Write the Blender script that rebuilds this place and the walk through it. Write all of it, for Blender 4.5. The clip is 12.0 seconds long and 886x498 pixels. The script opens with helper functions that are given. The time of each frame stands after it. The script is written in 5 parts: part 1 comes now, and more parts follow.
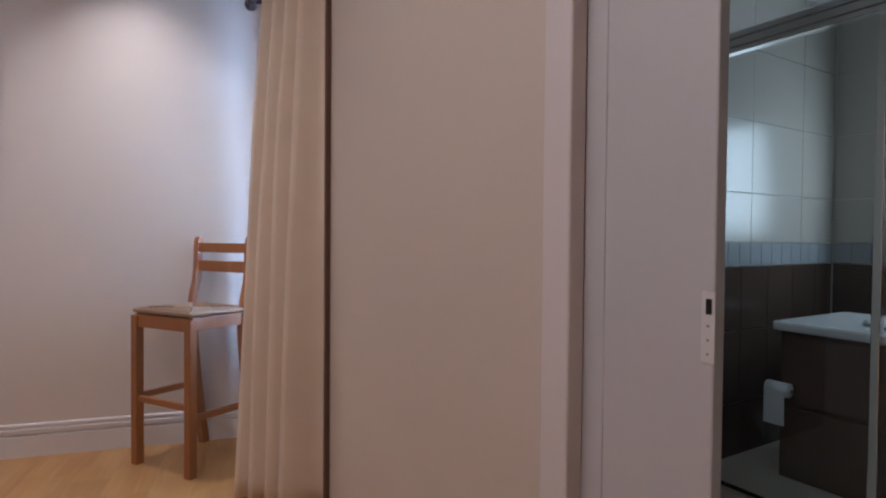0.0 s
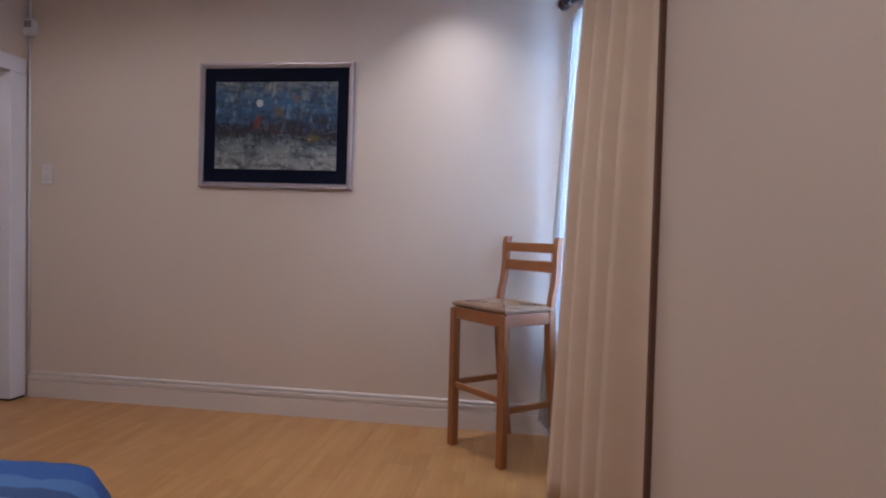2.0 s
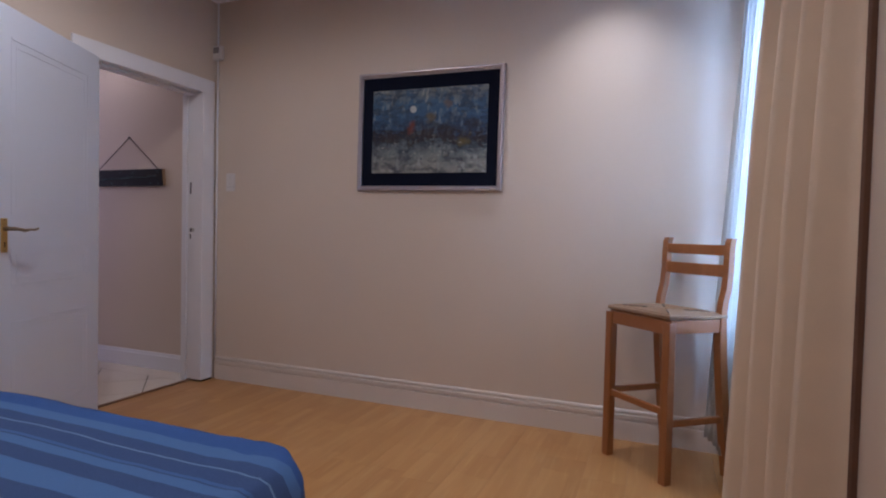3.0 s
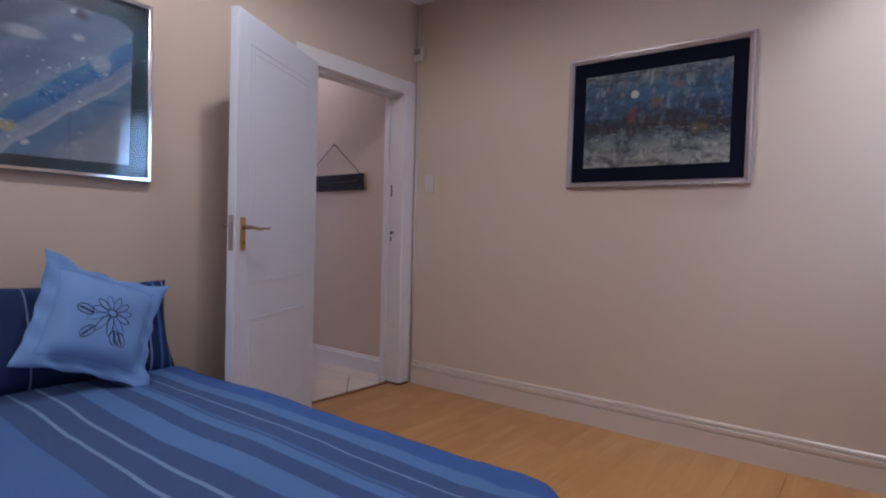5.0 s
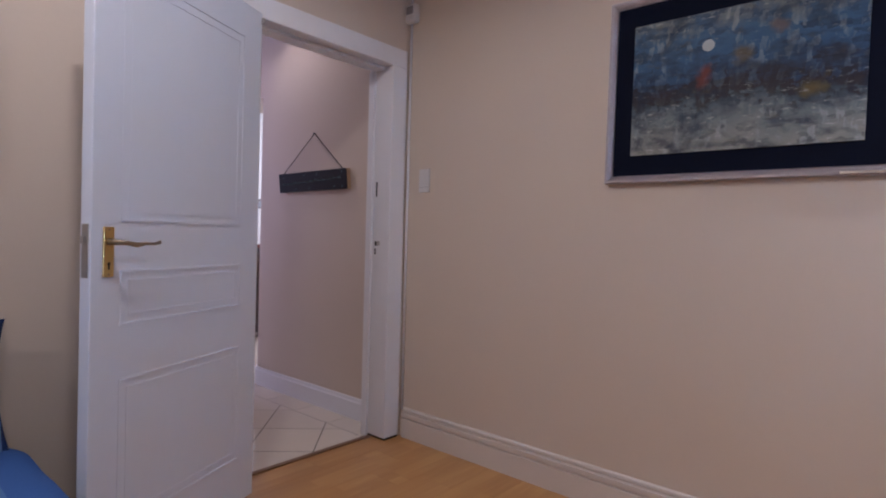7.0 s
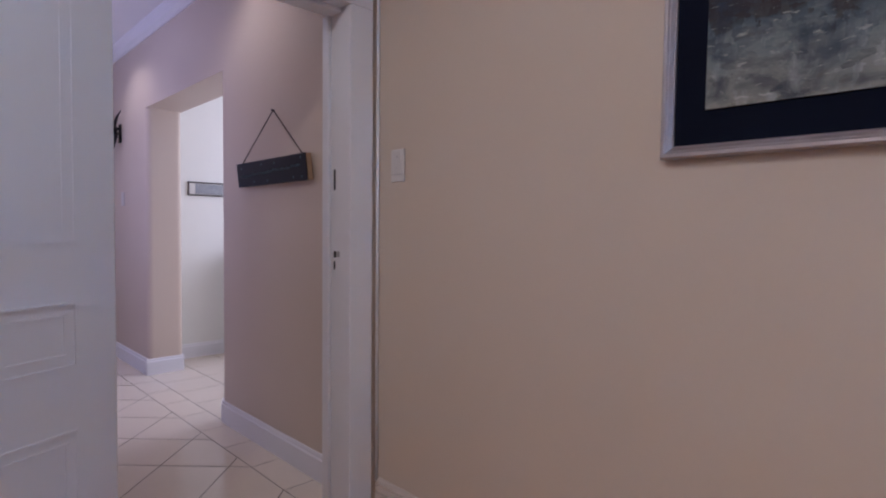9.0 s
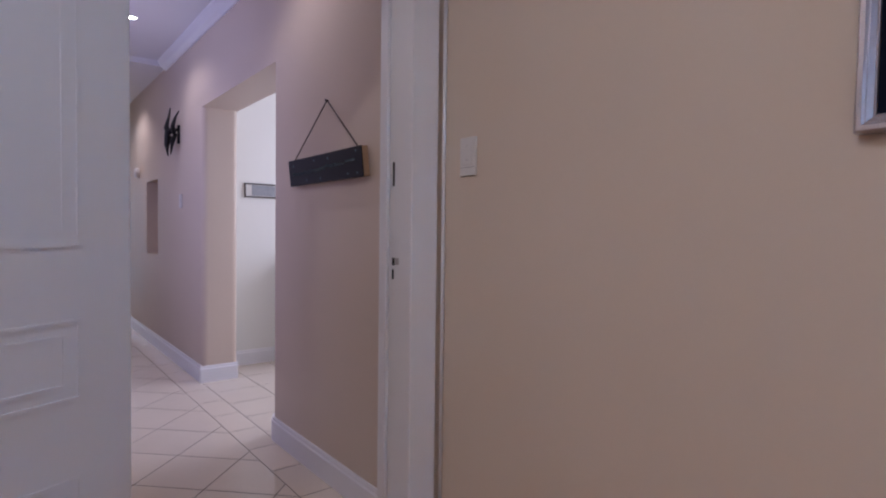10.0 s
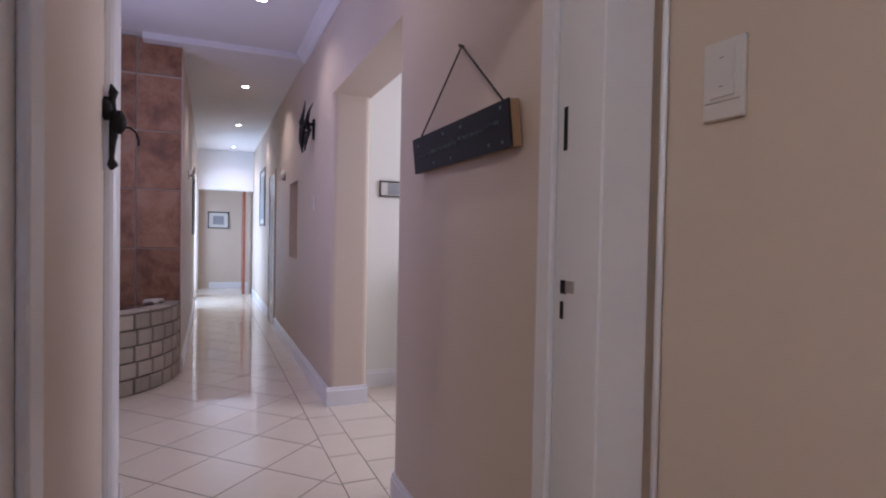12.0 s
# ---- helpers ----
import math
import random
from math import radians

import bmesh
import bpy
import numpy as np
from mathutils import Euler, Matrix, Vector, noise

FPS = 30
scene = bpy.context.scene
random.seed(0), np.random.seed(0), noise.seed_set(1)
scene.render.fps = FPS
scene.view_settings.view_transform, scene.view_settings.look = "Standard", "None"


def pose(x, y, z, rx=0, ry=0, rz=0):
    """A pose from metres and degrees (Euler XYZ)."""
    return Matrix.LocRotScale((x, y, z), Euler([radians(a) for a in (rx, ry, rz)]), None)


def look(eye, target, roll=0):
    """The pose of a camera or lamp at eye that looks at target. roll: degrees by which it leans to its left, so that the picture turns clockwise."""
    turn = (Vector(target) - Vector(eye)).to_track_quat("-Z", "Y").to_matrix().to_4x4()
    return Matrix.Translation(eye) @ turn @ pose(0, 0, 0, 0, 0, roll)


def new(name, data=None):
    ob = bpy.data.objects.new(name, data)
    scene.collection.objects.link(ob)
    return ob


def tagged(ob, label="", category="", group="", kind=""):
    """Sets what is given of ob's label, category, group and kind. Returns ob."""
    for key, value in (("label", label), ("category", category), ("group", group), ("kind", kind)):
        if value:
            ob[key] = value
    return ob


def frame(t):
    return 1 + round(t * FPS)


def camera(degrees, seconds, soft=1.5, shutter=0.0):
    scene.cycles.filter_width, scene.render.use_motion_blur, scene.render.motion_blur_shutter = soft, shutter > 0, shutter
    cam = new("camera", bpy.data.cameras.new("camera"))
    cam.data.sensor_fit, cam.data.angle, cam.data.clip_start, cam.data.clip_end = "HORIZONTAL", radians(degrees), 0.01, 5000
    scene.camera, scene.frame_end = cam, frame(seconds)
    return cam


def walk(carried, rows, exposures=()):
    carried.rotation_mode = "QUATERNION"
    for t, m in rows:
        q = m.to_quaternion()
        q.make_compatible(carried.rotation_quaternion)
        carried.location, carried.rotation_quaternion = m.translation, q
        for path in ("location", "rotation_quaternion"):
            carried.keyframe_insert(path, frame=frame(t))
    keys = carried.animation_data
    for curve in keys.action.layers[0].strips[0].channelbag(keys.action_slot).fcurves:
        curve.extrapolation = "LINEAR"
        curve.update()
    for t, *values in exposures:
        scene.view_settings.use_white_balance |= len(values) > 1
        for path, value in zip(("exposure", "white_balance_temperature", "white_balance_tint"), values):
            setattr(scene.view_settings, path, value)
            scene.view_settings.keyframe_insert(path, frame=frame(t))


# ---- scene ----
cam = camera(77.2, 12.0, soft=2.1)
PATH = [
    (0, (0.359, -0.124, 1.128), (0.968, 1.781, 1.085), 0.5),
    (0.5, (0.301, -0.098, 1.12), (0.705, 1.861, 1.083), 0.9),
    (1, (0.243, -0.067, 1.13), (0.412, 1.926, 1.085), 1.0),
    (1.5, (0.182, -0.027, 1.105), (0.123, 1.972, 1.069), 1.1),
    (2, (0.117, -0.007, 1.121), (-0.176, 1.971, 1.068), 1.4),
    (2.5, (0.046, -0.015, 1.118), (-0.477, 1.915, 1.066), 1.2),
    (3, (-0.011, -0.024, 1.114), (-0.746, 1.836, 1.056), 1.3),
    (3.5, (-0.137, -0.049, 1.076), (-1.056, 1.727, 1.035), 1.5),
    (3.7, (-0.155, -0.048, 1.074), (-1.154, 1.684, 1.027), 1.7),
    (5.3, (-0.493, 0.186, 1.064), (-1.741, 1.748, 1.027), 1.5),
    (5.5, (-0.531, 0.268, 1.068), (-1.799, 1.814, 1.031), 1.6),
    (6, (-0.637, 0.466, 1.066), (-1.938, 1.984, 1.033), 1.6),
    (6.5, (-0.755, 0.697, 1.111), (-2.066, 2.207, 1.075), 1.6),
    (7, (-0.843, 0.93, 1.124), (-2.157, 2.437, 1.091), 1.6),
    (7.2, (-0.883, 1.026, 1.127), (-2.19, 2.539, 1.097), 1.5),
    (8.0, (-0.955, 1.43, 1.16), (-2.312, 2.897, 1.112), 1.05),
    (8.8, (-1.201, 1.698, 1.191), (-2.607, 3.119, 1.125), 0.6),
    (9, (-1.25, 1.773, 1.198), (-2.683, 3.165, 1.128), 0.5),
    (9.5, (-1.369, 1.868, 1.189), (-2.882, 3.174, 1.124), 0.5),
    (10, (-1.554, 1.969, 1.195), (-3.123, 3.208, 1.137), 0.7),
    (10.5, (-1.716, 2.106, 1.188), (-3.345, 3.265, 1.133), 0.7),
    (11, (-1.886, 2.242, 1.202), (-3.593, 3.283, 1.148), 0.8),
    (11.2, (-1.961, 2.283, 1.196), (-3.705, 3.259, 1.138), 0.4),
    (11.5, (-2.096, 2.337, 1.188), (-3.883, 3.235, 1.138), 0.8),
    (12, (-2.29, 2.407, 1.185), (-4.133, 3.183, 1.141), 1.1),
]
walk(cam, [(t, look(eye, target, roll)) for t, eye, target, roll in PATH], [(0, 0.04, 5300, 16), (1, -0.01, 5300, 16), (1.5, 0.03, 5300, 16), (2.5, -0.08, 5290, 16), (3.5, -0.12, 5280, 16), (5.5, 0.12, 5250, 16), (6.5, 0.18, 5240, 16), (9.0, 0.07, 5200, 16), (10, 0.05, 5240, 16), (11, -0.10, 5390, 15), (12, -0.05, 5500, 14)])

# ---- world, sun, lights ----
world = bpy.data.worlds.new("sky")
scene.world = world
world.use_nodes = True
wn = world.node_tree.nodes
sky = wn.new("ShaderNodeTexSky")
sky.sky_type, sky.sun_disc = "NISHITA", False
sky.sun_elevation, sky.sun_rotation = radians(45), radians(250)
world.node_tree.links.new(sky.outputs[0], wn["Background"].inputs[0])
wn["Background"].inputs[1].default_value = 0.12

# the slanted window wall has its own frame: x out of the room, y along the wall towards the north wall
WALL = Matrix(((0.973, -0.229, 0, 0.92), (0.229, 0.973, 0, 0.84), (0, 0, 1, 0), (0, 0, 0, 1)))
YW, XD = 3.175, -3.09
WARM = (1.0, 0.86, 0.72)
HALL = (1.0, 0.81, 0.72)
COOL = (0.45, 0.68, 1.0)


def lamp_at(name, kind, m, energy, colour, size=0.1, size_y=0.1, cone=100, soft=0.05, blend=0.8):
    data = bpy.data.lights.new(name, kind)
    data.energy, data.color = energy, colour
    if kind == "AREA":
        data.shape, data.size, data.size_y = "RECTANGLE", size, size_y
    else:
        data.shadow_soft_size = soft
    if kind == "SPOT":
        data.spot_size, data.spot_blend = radians(cone), blend
    ob = new(name, data)
    ob.matrix_world = m
    return ob


# daylight at the window, at the glass door far down the corridor, in the bathroom, the passage and the foyer
lamp_at("window_daylight", "AREA", WALL @ look((0.3, 1.79, 1.48), (-1, 1.79, 1.40)), 160, COOL, 0.85, 1.6)
lamp_at("corridor_daylight", "AREA", look((-12.5, 1.9, 1.2), (-12.4, 4, 1.2)), 54, (0.66, 0.8, 1.0), 1.3, 2.0)
lamp_at("bathroom_daylight", "AREA", WALL @ look((3.03, 0.13, 1.53), (1.0, 0.13, 1.2)), 9.5, (0.86, 1.0, 0.95), 0.56, 0.74)
lamp_at("passage_daylight", "AREA", look((-5.3, 5.7, 1.75), (-5.45, 3.3, 1.35)), 34, (1.0, 0.92, 0.95), 1.2, 1.3)
lamp_at("far_daylight", "AREA", look((-14.2, 1.9, 1.2), (-14.2, 4, 1.2)), 19, (0.75, 0.85, 1.0), 0.9, 1.9)
lamp_at("foyer_daylight", "AREA", look((-5.75, 1.24, 1.7), (-5.85, 3.2, 2.3)), 16, (0.74, 0.67, 1.0), 1.2, 1.4)
# bedroom: after the first, three unseen lamps added to fill the room
BEDROOM_SPOTS_AND_FILL = [(-0.31, 2.79, 60), (-2.0, 1.3, 60), (-0.42, 0.5, 50), (-2.0, -0.9, 72)]
HALL_SPOTS = [(-4.15, 2.74, 2.77), (-6.27, 2.72, 2.77), (-8.5, 2.74, 2.72), (-10.75, 2.77, 2.72), (-12.9, 2.79, 2.72)]
for px, py, watts in BEDROOM_SPOTS_AND_FILL:
    lamp_at("downlight_or_fill_beam", "SPOT", look((px, py, 2.735), (px, py, 0)), watts, (1.0, 0.91, 0.82) if py > 2 else WARM, cone=100 if py > 2 else 178, soft=0.03 if py > 2 else 0.05, blend=1.0 if py > 2 else 0.42)
for px, py, pz in HALL_SPOTS:
    lamp_at("downlight_or_fill_beam", "SPOT", look((px, py, pz - 0.015), (px, py, 0)), 12 if px > -5 else 13 if px > -7 else 20, HALL, cone=136, soft=0.02, blend=0.6)

# ---- materials ----


def nodes_of(name, rough=0.6, metal=0.0, spec=0.5):
    m = bpy.data.materials.new(name)
    m.use_nodes = True
    nt = m.node_tree
    b = nt.nodes["Principled BSDF"]
    b.inputs["Roughness"].default_value, b.inputs["Metallic"].default_value = rough, metal
    b.inputs["Specular IOR Level"].default_value = spec
    return m, nt, b


def coords(nt, stretch=(1, 1, 1), shift=(0, 0, 0)):
    co = nt.nodes.new("ShaderNodeTexCoord")
    mp = nt.nodes.new("ShaderNodeMapping")
    mp.inputs["Scale"].default_value, mp.inputs["Location"].default_value = stretch, shift
    nt.links.new(co.outputs["Object"], mp.inputs[0])
    return mp.outputs[0]


def noise_of(nt, vec, scale, detail=4.0, distort=0.0, rough=0.5):
    n = nt.nodes.new("ShaderNodeTexNoise")
    n.inputs["Scale"].default_value, n.inputs["Detail"].default_value = scale, detail
    n.inputs["Distortion"].default_value, n.inputs["Roughness"].default_value = distort, rough
    if vec is not None:
        nt.links.new(vec, n.inputs["Vector"])
    return n.outputs[0]


def blend_of(nt, fac, a, b, mode="MIX"):
    x = nt.nodes.new("ShaderNodeMix")
    x.data_type, x.blend_type = "RGBA", mode
    for key, v in (("Factor", fac), ("A", a), ("B", b)):
        if isinstance(v, (int, float)):
            x.inputs[key].default_value = v
        elif isinstance(v, tuple):
            x.inputs[key].default_value = (*v, 1)
        else:
            nt.links.new(v, x.inputs[key])
    return x.outputs["Result"]


def ramp_of(nt, fac, stops, how="LINEAR"):
    r = nt.nodes.new("ShaderNodeValToRGB")
    r.color_ramp.interpolation = how
    while len(r.color_ramp.elements) < len(stops):
        r.color_ramp.elements.new(0.5)
    for e, (p, c) in zip(r.color_ramp.elements, stops):
        e.position, e.color = p, (*c, 1)
    nt.links.new(fac, r.inputs[0])
    return r.outputs[0]


def math_of(nt, op, a, b=0.0):
    n = nt.nodes.new("ShaderNodeMath")
    n.operation = op
    for i, v in enumerate((a, b)):
        if isinstance(v, (int, float)):
            n.inputs[i].default_value = v
        else:
            nt.links.new(v, n.inputs[i])
    return n.outputs[0]


def bump_of(nt, b, height, strength, distance=0.003):
    bp = nt.nodes.new("ShaderNodeBump")
    bp.inputs["Strength"].default_value, bp.inputs["Distance"].default_value = strength, distance
    nt.links.new(height, bp.inputs["Height"])
    nt.links.new(bp.outputs[0], b.inputs["Normal"])


def shade(c, k):
    return tuple(max(0.0, min(1.0, v * k)) for v in c)


def mat(name, colour, rough=0.6, metal=0.0, vary=0.08, scale=6.0, fine=60.0, bump=0.0, spec=0.5, stretch=(1, 1, 1), each=0.0):
    """A paint, wood, stone or cloth: a broad and a fine noise in the colour, relief, and a spread from piece to piece."""
    m, nt, b = nodes_of(name, rough, metal, spec)
    vec = coords(nt, stretch)
    if each:
        info = nt.nodes.new("ShaderNodeObjectInfo")
        add = nt.nodes.new("ShaderNodeVectorMath")
        add.operation = "ADD"
        nt.links.new(vec, add.inputs[0])
        k = math_of(nt, "MULTIPLY", info.outputs["Random"], 37.0)
        nt.links.new(k, add.inputs[1])
        vec = add.outputs[0]
    c = blend_of(nt, noise_of(nt, vec, scale), shade(colour, 1 - 2 * vary), shade(colour, 1 + 2 * vary))
    small = noise_of(nt, vec, fine, 5)
    c = blend_of(nt, vary * 2.5, c, blend_of(nt, small, shade(colour, 0.75), shade(colour, 1.2)))
    if each:
        c = blend_of(nt, each, c, blend_of(nt, info.outputs["Random"], shade(colour, 0.55), shade(colour, 1.35)))
    nt.links.new(c, b.inputs["Base Color"])
    if bump:
        bump_of(nt, b, small, bump)
    return m


M_WALL = mat("beige_wall_paint", (0.60, 0.502, 0.410), 0.5, vary=0.02, scale=1.6, fine=70, bump=0.10, spec=0.35)
M_PASSAGE = mat("white_wall_paint", (0.78, 0.77, 0.72), 0.55, vary=0.015, scale=1.5, fine=70, bump=0.08)
M_WHITE = mat("white_gloss_paint", (0.75, 0.74, 0.755), 0.32, vary=0.015, scale=4, fine=45, bump=0.05)
# white door paint tinted blue, standing in for window light on the leaf
M_DOOR = mat("blue_lit_door_white", (0.69, 0.725, 0.81), 0.22, vary=0.012, scale=5, fine=35, bump=0.06, stretch=(1, 1, 0.25))
M_SKIRT = mat("cream_skirting_paint", (0.64, 0.565, 0.50), 0.35, vary=0.02, scale=4, fine=45, bump=0.05)
M_SIGNWOOD = mat("pale_sawn_wood", (0.40, 0.27, 0.16), 0.7, vary=0.12, fine=40, stretch=(1, 4, 1))
# the slider's white is greyed, with the shade on its recessed leaf painted in
M_SLIDER_SHADED = mat("shaded_slider_white", (0.52, 0.49, 0.48), 0.45, vary=0.02, scale=3, fine=40)
M_CEIL = mat("ceiling_paint", (0.78, 0.77, 0.77), 0.85, vary=0.012, scale=2)
M_TILE = mat("cream_floor_tile", (0.74, 0.65, 0.53), 0.04, vary=0.025, scale=5, fine=40, each=0.06)
M_OFFWHITE = mat("off_white_frame_paint", (0.66, 0.585, 0.55), 0.4, vary=0.03, scale=3, fine=60, bump=0.08)
M_GROUT = mat("brown_grout", (0.05, 0.037, 0.028), 0.9, vary=0.1, fine=90)
M_STONE = mat("grey_stone_block", (0.42, 0.37, 0.30), 0.75, vary=0.12, scale=9, fine=60, bump=0.5, each=0.35)
M_MORTAR = mat("dark_mortar", (0.10, 0.085, 0.07), 0.95, vary=0.1)
M_PINE = mat("honey_pine", (0.29, 0.110, 0.032), 0.33, vary=0.10, scale=7, fine=50, stretch=(7, 7, 0.8), bump=0.06)
M_RUSH = mat("woven_rush", (0.27, 0.17, 0.098), 0.85, vary=0.14, scale=12, fine=130, bump=0.5)
M_GAP = mat("rush_gap", (0.05, 0.03, 0.02), 0.9)
M_CURT = mat("cream_curtain_cloth", (0.69, 0.555, 0.415), 0.9, vary=0.04, scale=6, fine=220, bump=0.25, spec=0.2)
M_CURTAIN_EDGE = mat("brown_curtain_edge", (0.13, 0.066, 0.042), 0.9, vary=0.08)
M_POLE = mat("dark_stained_pole", (0.035, 0.018, 0.014), 0.35, vary=0.1)
M_IRON = mat("black_wrought_iron", (0.02, 0.019, 0.02), 0.55, 0.6, vary=0.15, fine=80, bump=0.5)
M_SILVER = mat("brushed_silver_frame", (0.40, 0.355, 0.36), 0.40, 0.7, vary=0.10, scale=14, fine=90, bump=0.2)
M_CHROME = mat("polished_silver", (0.78, 0.80, 0.82), 0.15, 1.0, vary=0.02)
M_STEEL = mat("dull_steel", (0.42, 0.40, 0.38), 0.4, 0.9, vary=0.08, fine=70)
M_BRASS = mat("polished_brass", (0.62, 0.44, 0.17), 0.28, 0.95, vary=0.06, fine=40)
M_BRONZE = mat("bronze_lever", (0.34, 0.26, 0.17), 0.3, 0.9, vary=0.08)
M_NAVY = mat("navy_mount", (0.003, 0.005, 0.015), 0.85, vary=0.15, scale=7, spec=0.15)
M_SLATE = mat("black_sign_board", (0.007, 0.008, 0.012), 0.7, vary=0.25, scale=9, bump=0.2)
M_CHALK = mat("chalk_paint", (0.12, 0.17, 0.18), 0.8)
M_EDGE = mat("raw_brown_wood", (0.20, 0.11, 0.06), 0.7, vary=0.12, fine=40)
M_CORD = mat("dark_cord", (0.05, 0.035, 0.03), 0.9)
M_PLASTIC = mat("white_plastic", (0.62, 0.585, 0.56), 0.35, vary=0.01)
M_LENS = mat("grey_sensor_lens", (0.28, 0.26, 0.27), 0.25, vary=0.02)
M_BLACK = mat("black_gap", (0.008, 0.007, 0.007), 0.9)
M_LIGHTBLUE = mat("light_blue_cotton", (0.19, 0.33, 0.64), 0.85, vary=0.03, scale=5, fine=300, bump=0.15, spec=0.2)
M_THREAD = mat("navy_embroidery", (0.012, 0.018, 0.06), 0.8)
M_GREYBLUE = mat("blue_petal_thread", (0.07, 0.14, 0.38), 0.8)
M_BATHWHITE = mat("white_bathroom_tile", (0.47, 0.44, 0.395), 0.24, vary=0.015, scale=4, each=0.04)
M_BATHBROWN = mat("dark_brown_bathroom_tile", (0.085, 0.055, 0.045), 0.14, vary=0.2, scale=5, each=0.2)
M_BORDER = mat("grey_mosaic_border", (0.34, 0.36, 0.38), 0.2, vary=0.1, scale=20, each=0.15)
M_CERAMIC = mat("white_ceramic", (0.78, 0.78, 0.77), 0.1, vary=0.01)
M_VANITY = mat("dark_brown_vanity_veneer", (0.14, 0.09, 0.068), 0.3, vary=0.15, scale=6, stretch=(1, 1, 8))
M_PAPER = mat("toilet_tissue", (0.8, 0.79, 0.78), 0.95, vary=0.02)
M_REDDOOR = mat("red_brown_door_wood", (0.26, 0.075, 0.045), 0.4, vary=0.12, scale=5, stretch=(6, 6, 0.6))
M_NICHE = mat("ochre_niche_paint", (0.58, 0.38, 0.17), 0.7, vary=0.06)
M_SHELL = mat("pale_shell", (0.62, 0.55, 0.48), 0.5, vary=0.1, bump=0.3)
M_PRINT = mat("grey_print", (0.30, 0.31, 0.33), 0.6, vary=0.3, scale=25)
M_MOUNT = mat("off_white_mount", (0.66, 0.64, 0.60), 0.7, vary=0.02)
M_LEAF = mat("garden_leaf", (0.05, 0.11, 0.03), 0.6, vary=0.2, scale=10)
M_LAWN = mat("lawn_ground", (0.07, 0.11, 0.035), 0.9, vary=0.2, scale=2)
M_CABINET = mat("dark_sideboard_wood", (0.06, 0.028, 0.018), 0.35, vary=0.12, scale=5, stretch=(1, 1, 6))


def laminate():
    m, nt, b = nodes_of("honey_laminate_board", 0.28, 0.0, 0.45)
    info = nt.nodes.new("ShaderNodeObjectInfo")
    vec = coords(nt, (5, 0.5, 1))
    add = nt.nodes.new("ShaderNodeVectorMath")
    add.operation = "ADD"
    nt.links.new(vec, add.inputs[0])
    nt.links.new(math_of(nt, "MULTIPLY", info.outputs["Random"], 60.0), add.inputs[1])
    grain = noise_of(nt, add.outputs[0], 3.0, 8, 0.6)
    c = ramp_of(nt, grain, [(0.2, (0.40, 0.19, 0.054)), (0.5, (0.46, 0.23, 0.070)), (0.8, (0.53, 0.285, 0.098))])
    # three printed strips to a board, in short blocks of slightly different tone
    sep = nt.nodes.new("ShaderNodeSeparateXYZ")
    nt.links.new(coords(nt), sep.inputs[0])
    strip = math_of(nt, "FLOOR", math_of(nt, "DIVIDE", sep.outputs[0], 0.0641))
    shift = math_of(nt, "ADD", math_of(nt, "MULTIPLY", strip, 0.37), math_of(nt, "MULTIPLY", info.outputs["Random"], 5.0))
    block = math_of(nt, "FLOOR", math_of(nt, "DIVIDE", math_of(nt, "ADD", sep.outputs[1], shift), 0.36))
    key = nt.nodes.new("ShaderNodeCombineXYZ")
    nt.links.new(strip, key.inputs[0]), nt.links.new(block, key.inputs[1]), nt.links.new(info.outputs["Random"], key.inputs[2])
    white = nt.nodes.new("ShaderNodeTexWhiteNoise")
    nt.links.new(key.outputs[0], white.inputs["Vector"])
    c = blend_of(nt, 0.20, c, blend_of(nt, white.outputs["Value"], (0.33, 0.155, 0.046), (0.62, 0.37, 0.145)))
    streak = noise_of(nt, coords(nt, (26, 1.6, 1)), 1.6, 4, 0.3)
    c = blend_of(nt, ramp_of(nt, streak, [(0.56, (0, 0, 0)), (0.72, (0.32, 0.32, 0.32))]), c, (0.62, 0.39, 0.17))
    nt.links.new(c, b.inputs["Base Color"])
    bump_of(nt, b, grain, 0.05, 0.001)
    return m


def striped_cotton(name, bands, axis, weave=420.0, fleck=0.28):
    """Woven stripes across one axis: bands of (place in metres, colour), each up to the next."""
    m, nt, b = nodes_of(name, 0.9, 0.0, 0.2)
    vec = coords(nt)
    sep = nt.nodes.new("ShaderNodeSeparateXYZ")
    nt.links.new(vec, sep.inputs[0])
    lo, hi = bands[0][0], bands[-1][0] + 0.05
    fac = math_of(nt, "DIVIDE", math_of(nt, "SUBTRACT", sep.outputs[axis], lo), hi - lo)
    wob = math_of(nt, "MULTIPLY", math_of(nt, "SUBTRACT", noise_of(nt, vec, 3.0), 0.5), 0.006)
    c = ramp_of(nt, math_of(nt, "ADD", fac, wob), [((p - lo) / (hi - lo), col) for p, col in bands], "CONSTANT")
    fine = noise_of(nt, vec, weave, 2)
    c = blend_of(nt, fleck, c, blend_of(nt, fine, (0.01, 0.02, 0.07), (0.22, 0.36, 0.72)))
    nt.links.new(c, b.inputs["Base Color"])
    bump_of(nt, b, fine, 0.2, 0.002)
    return m


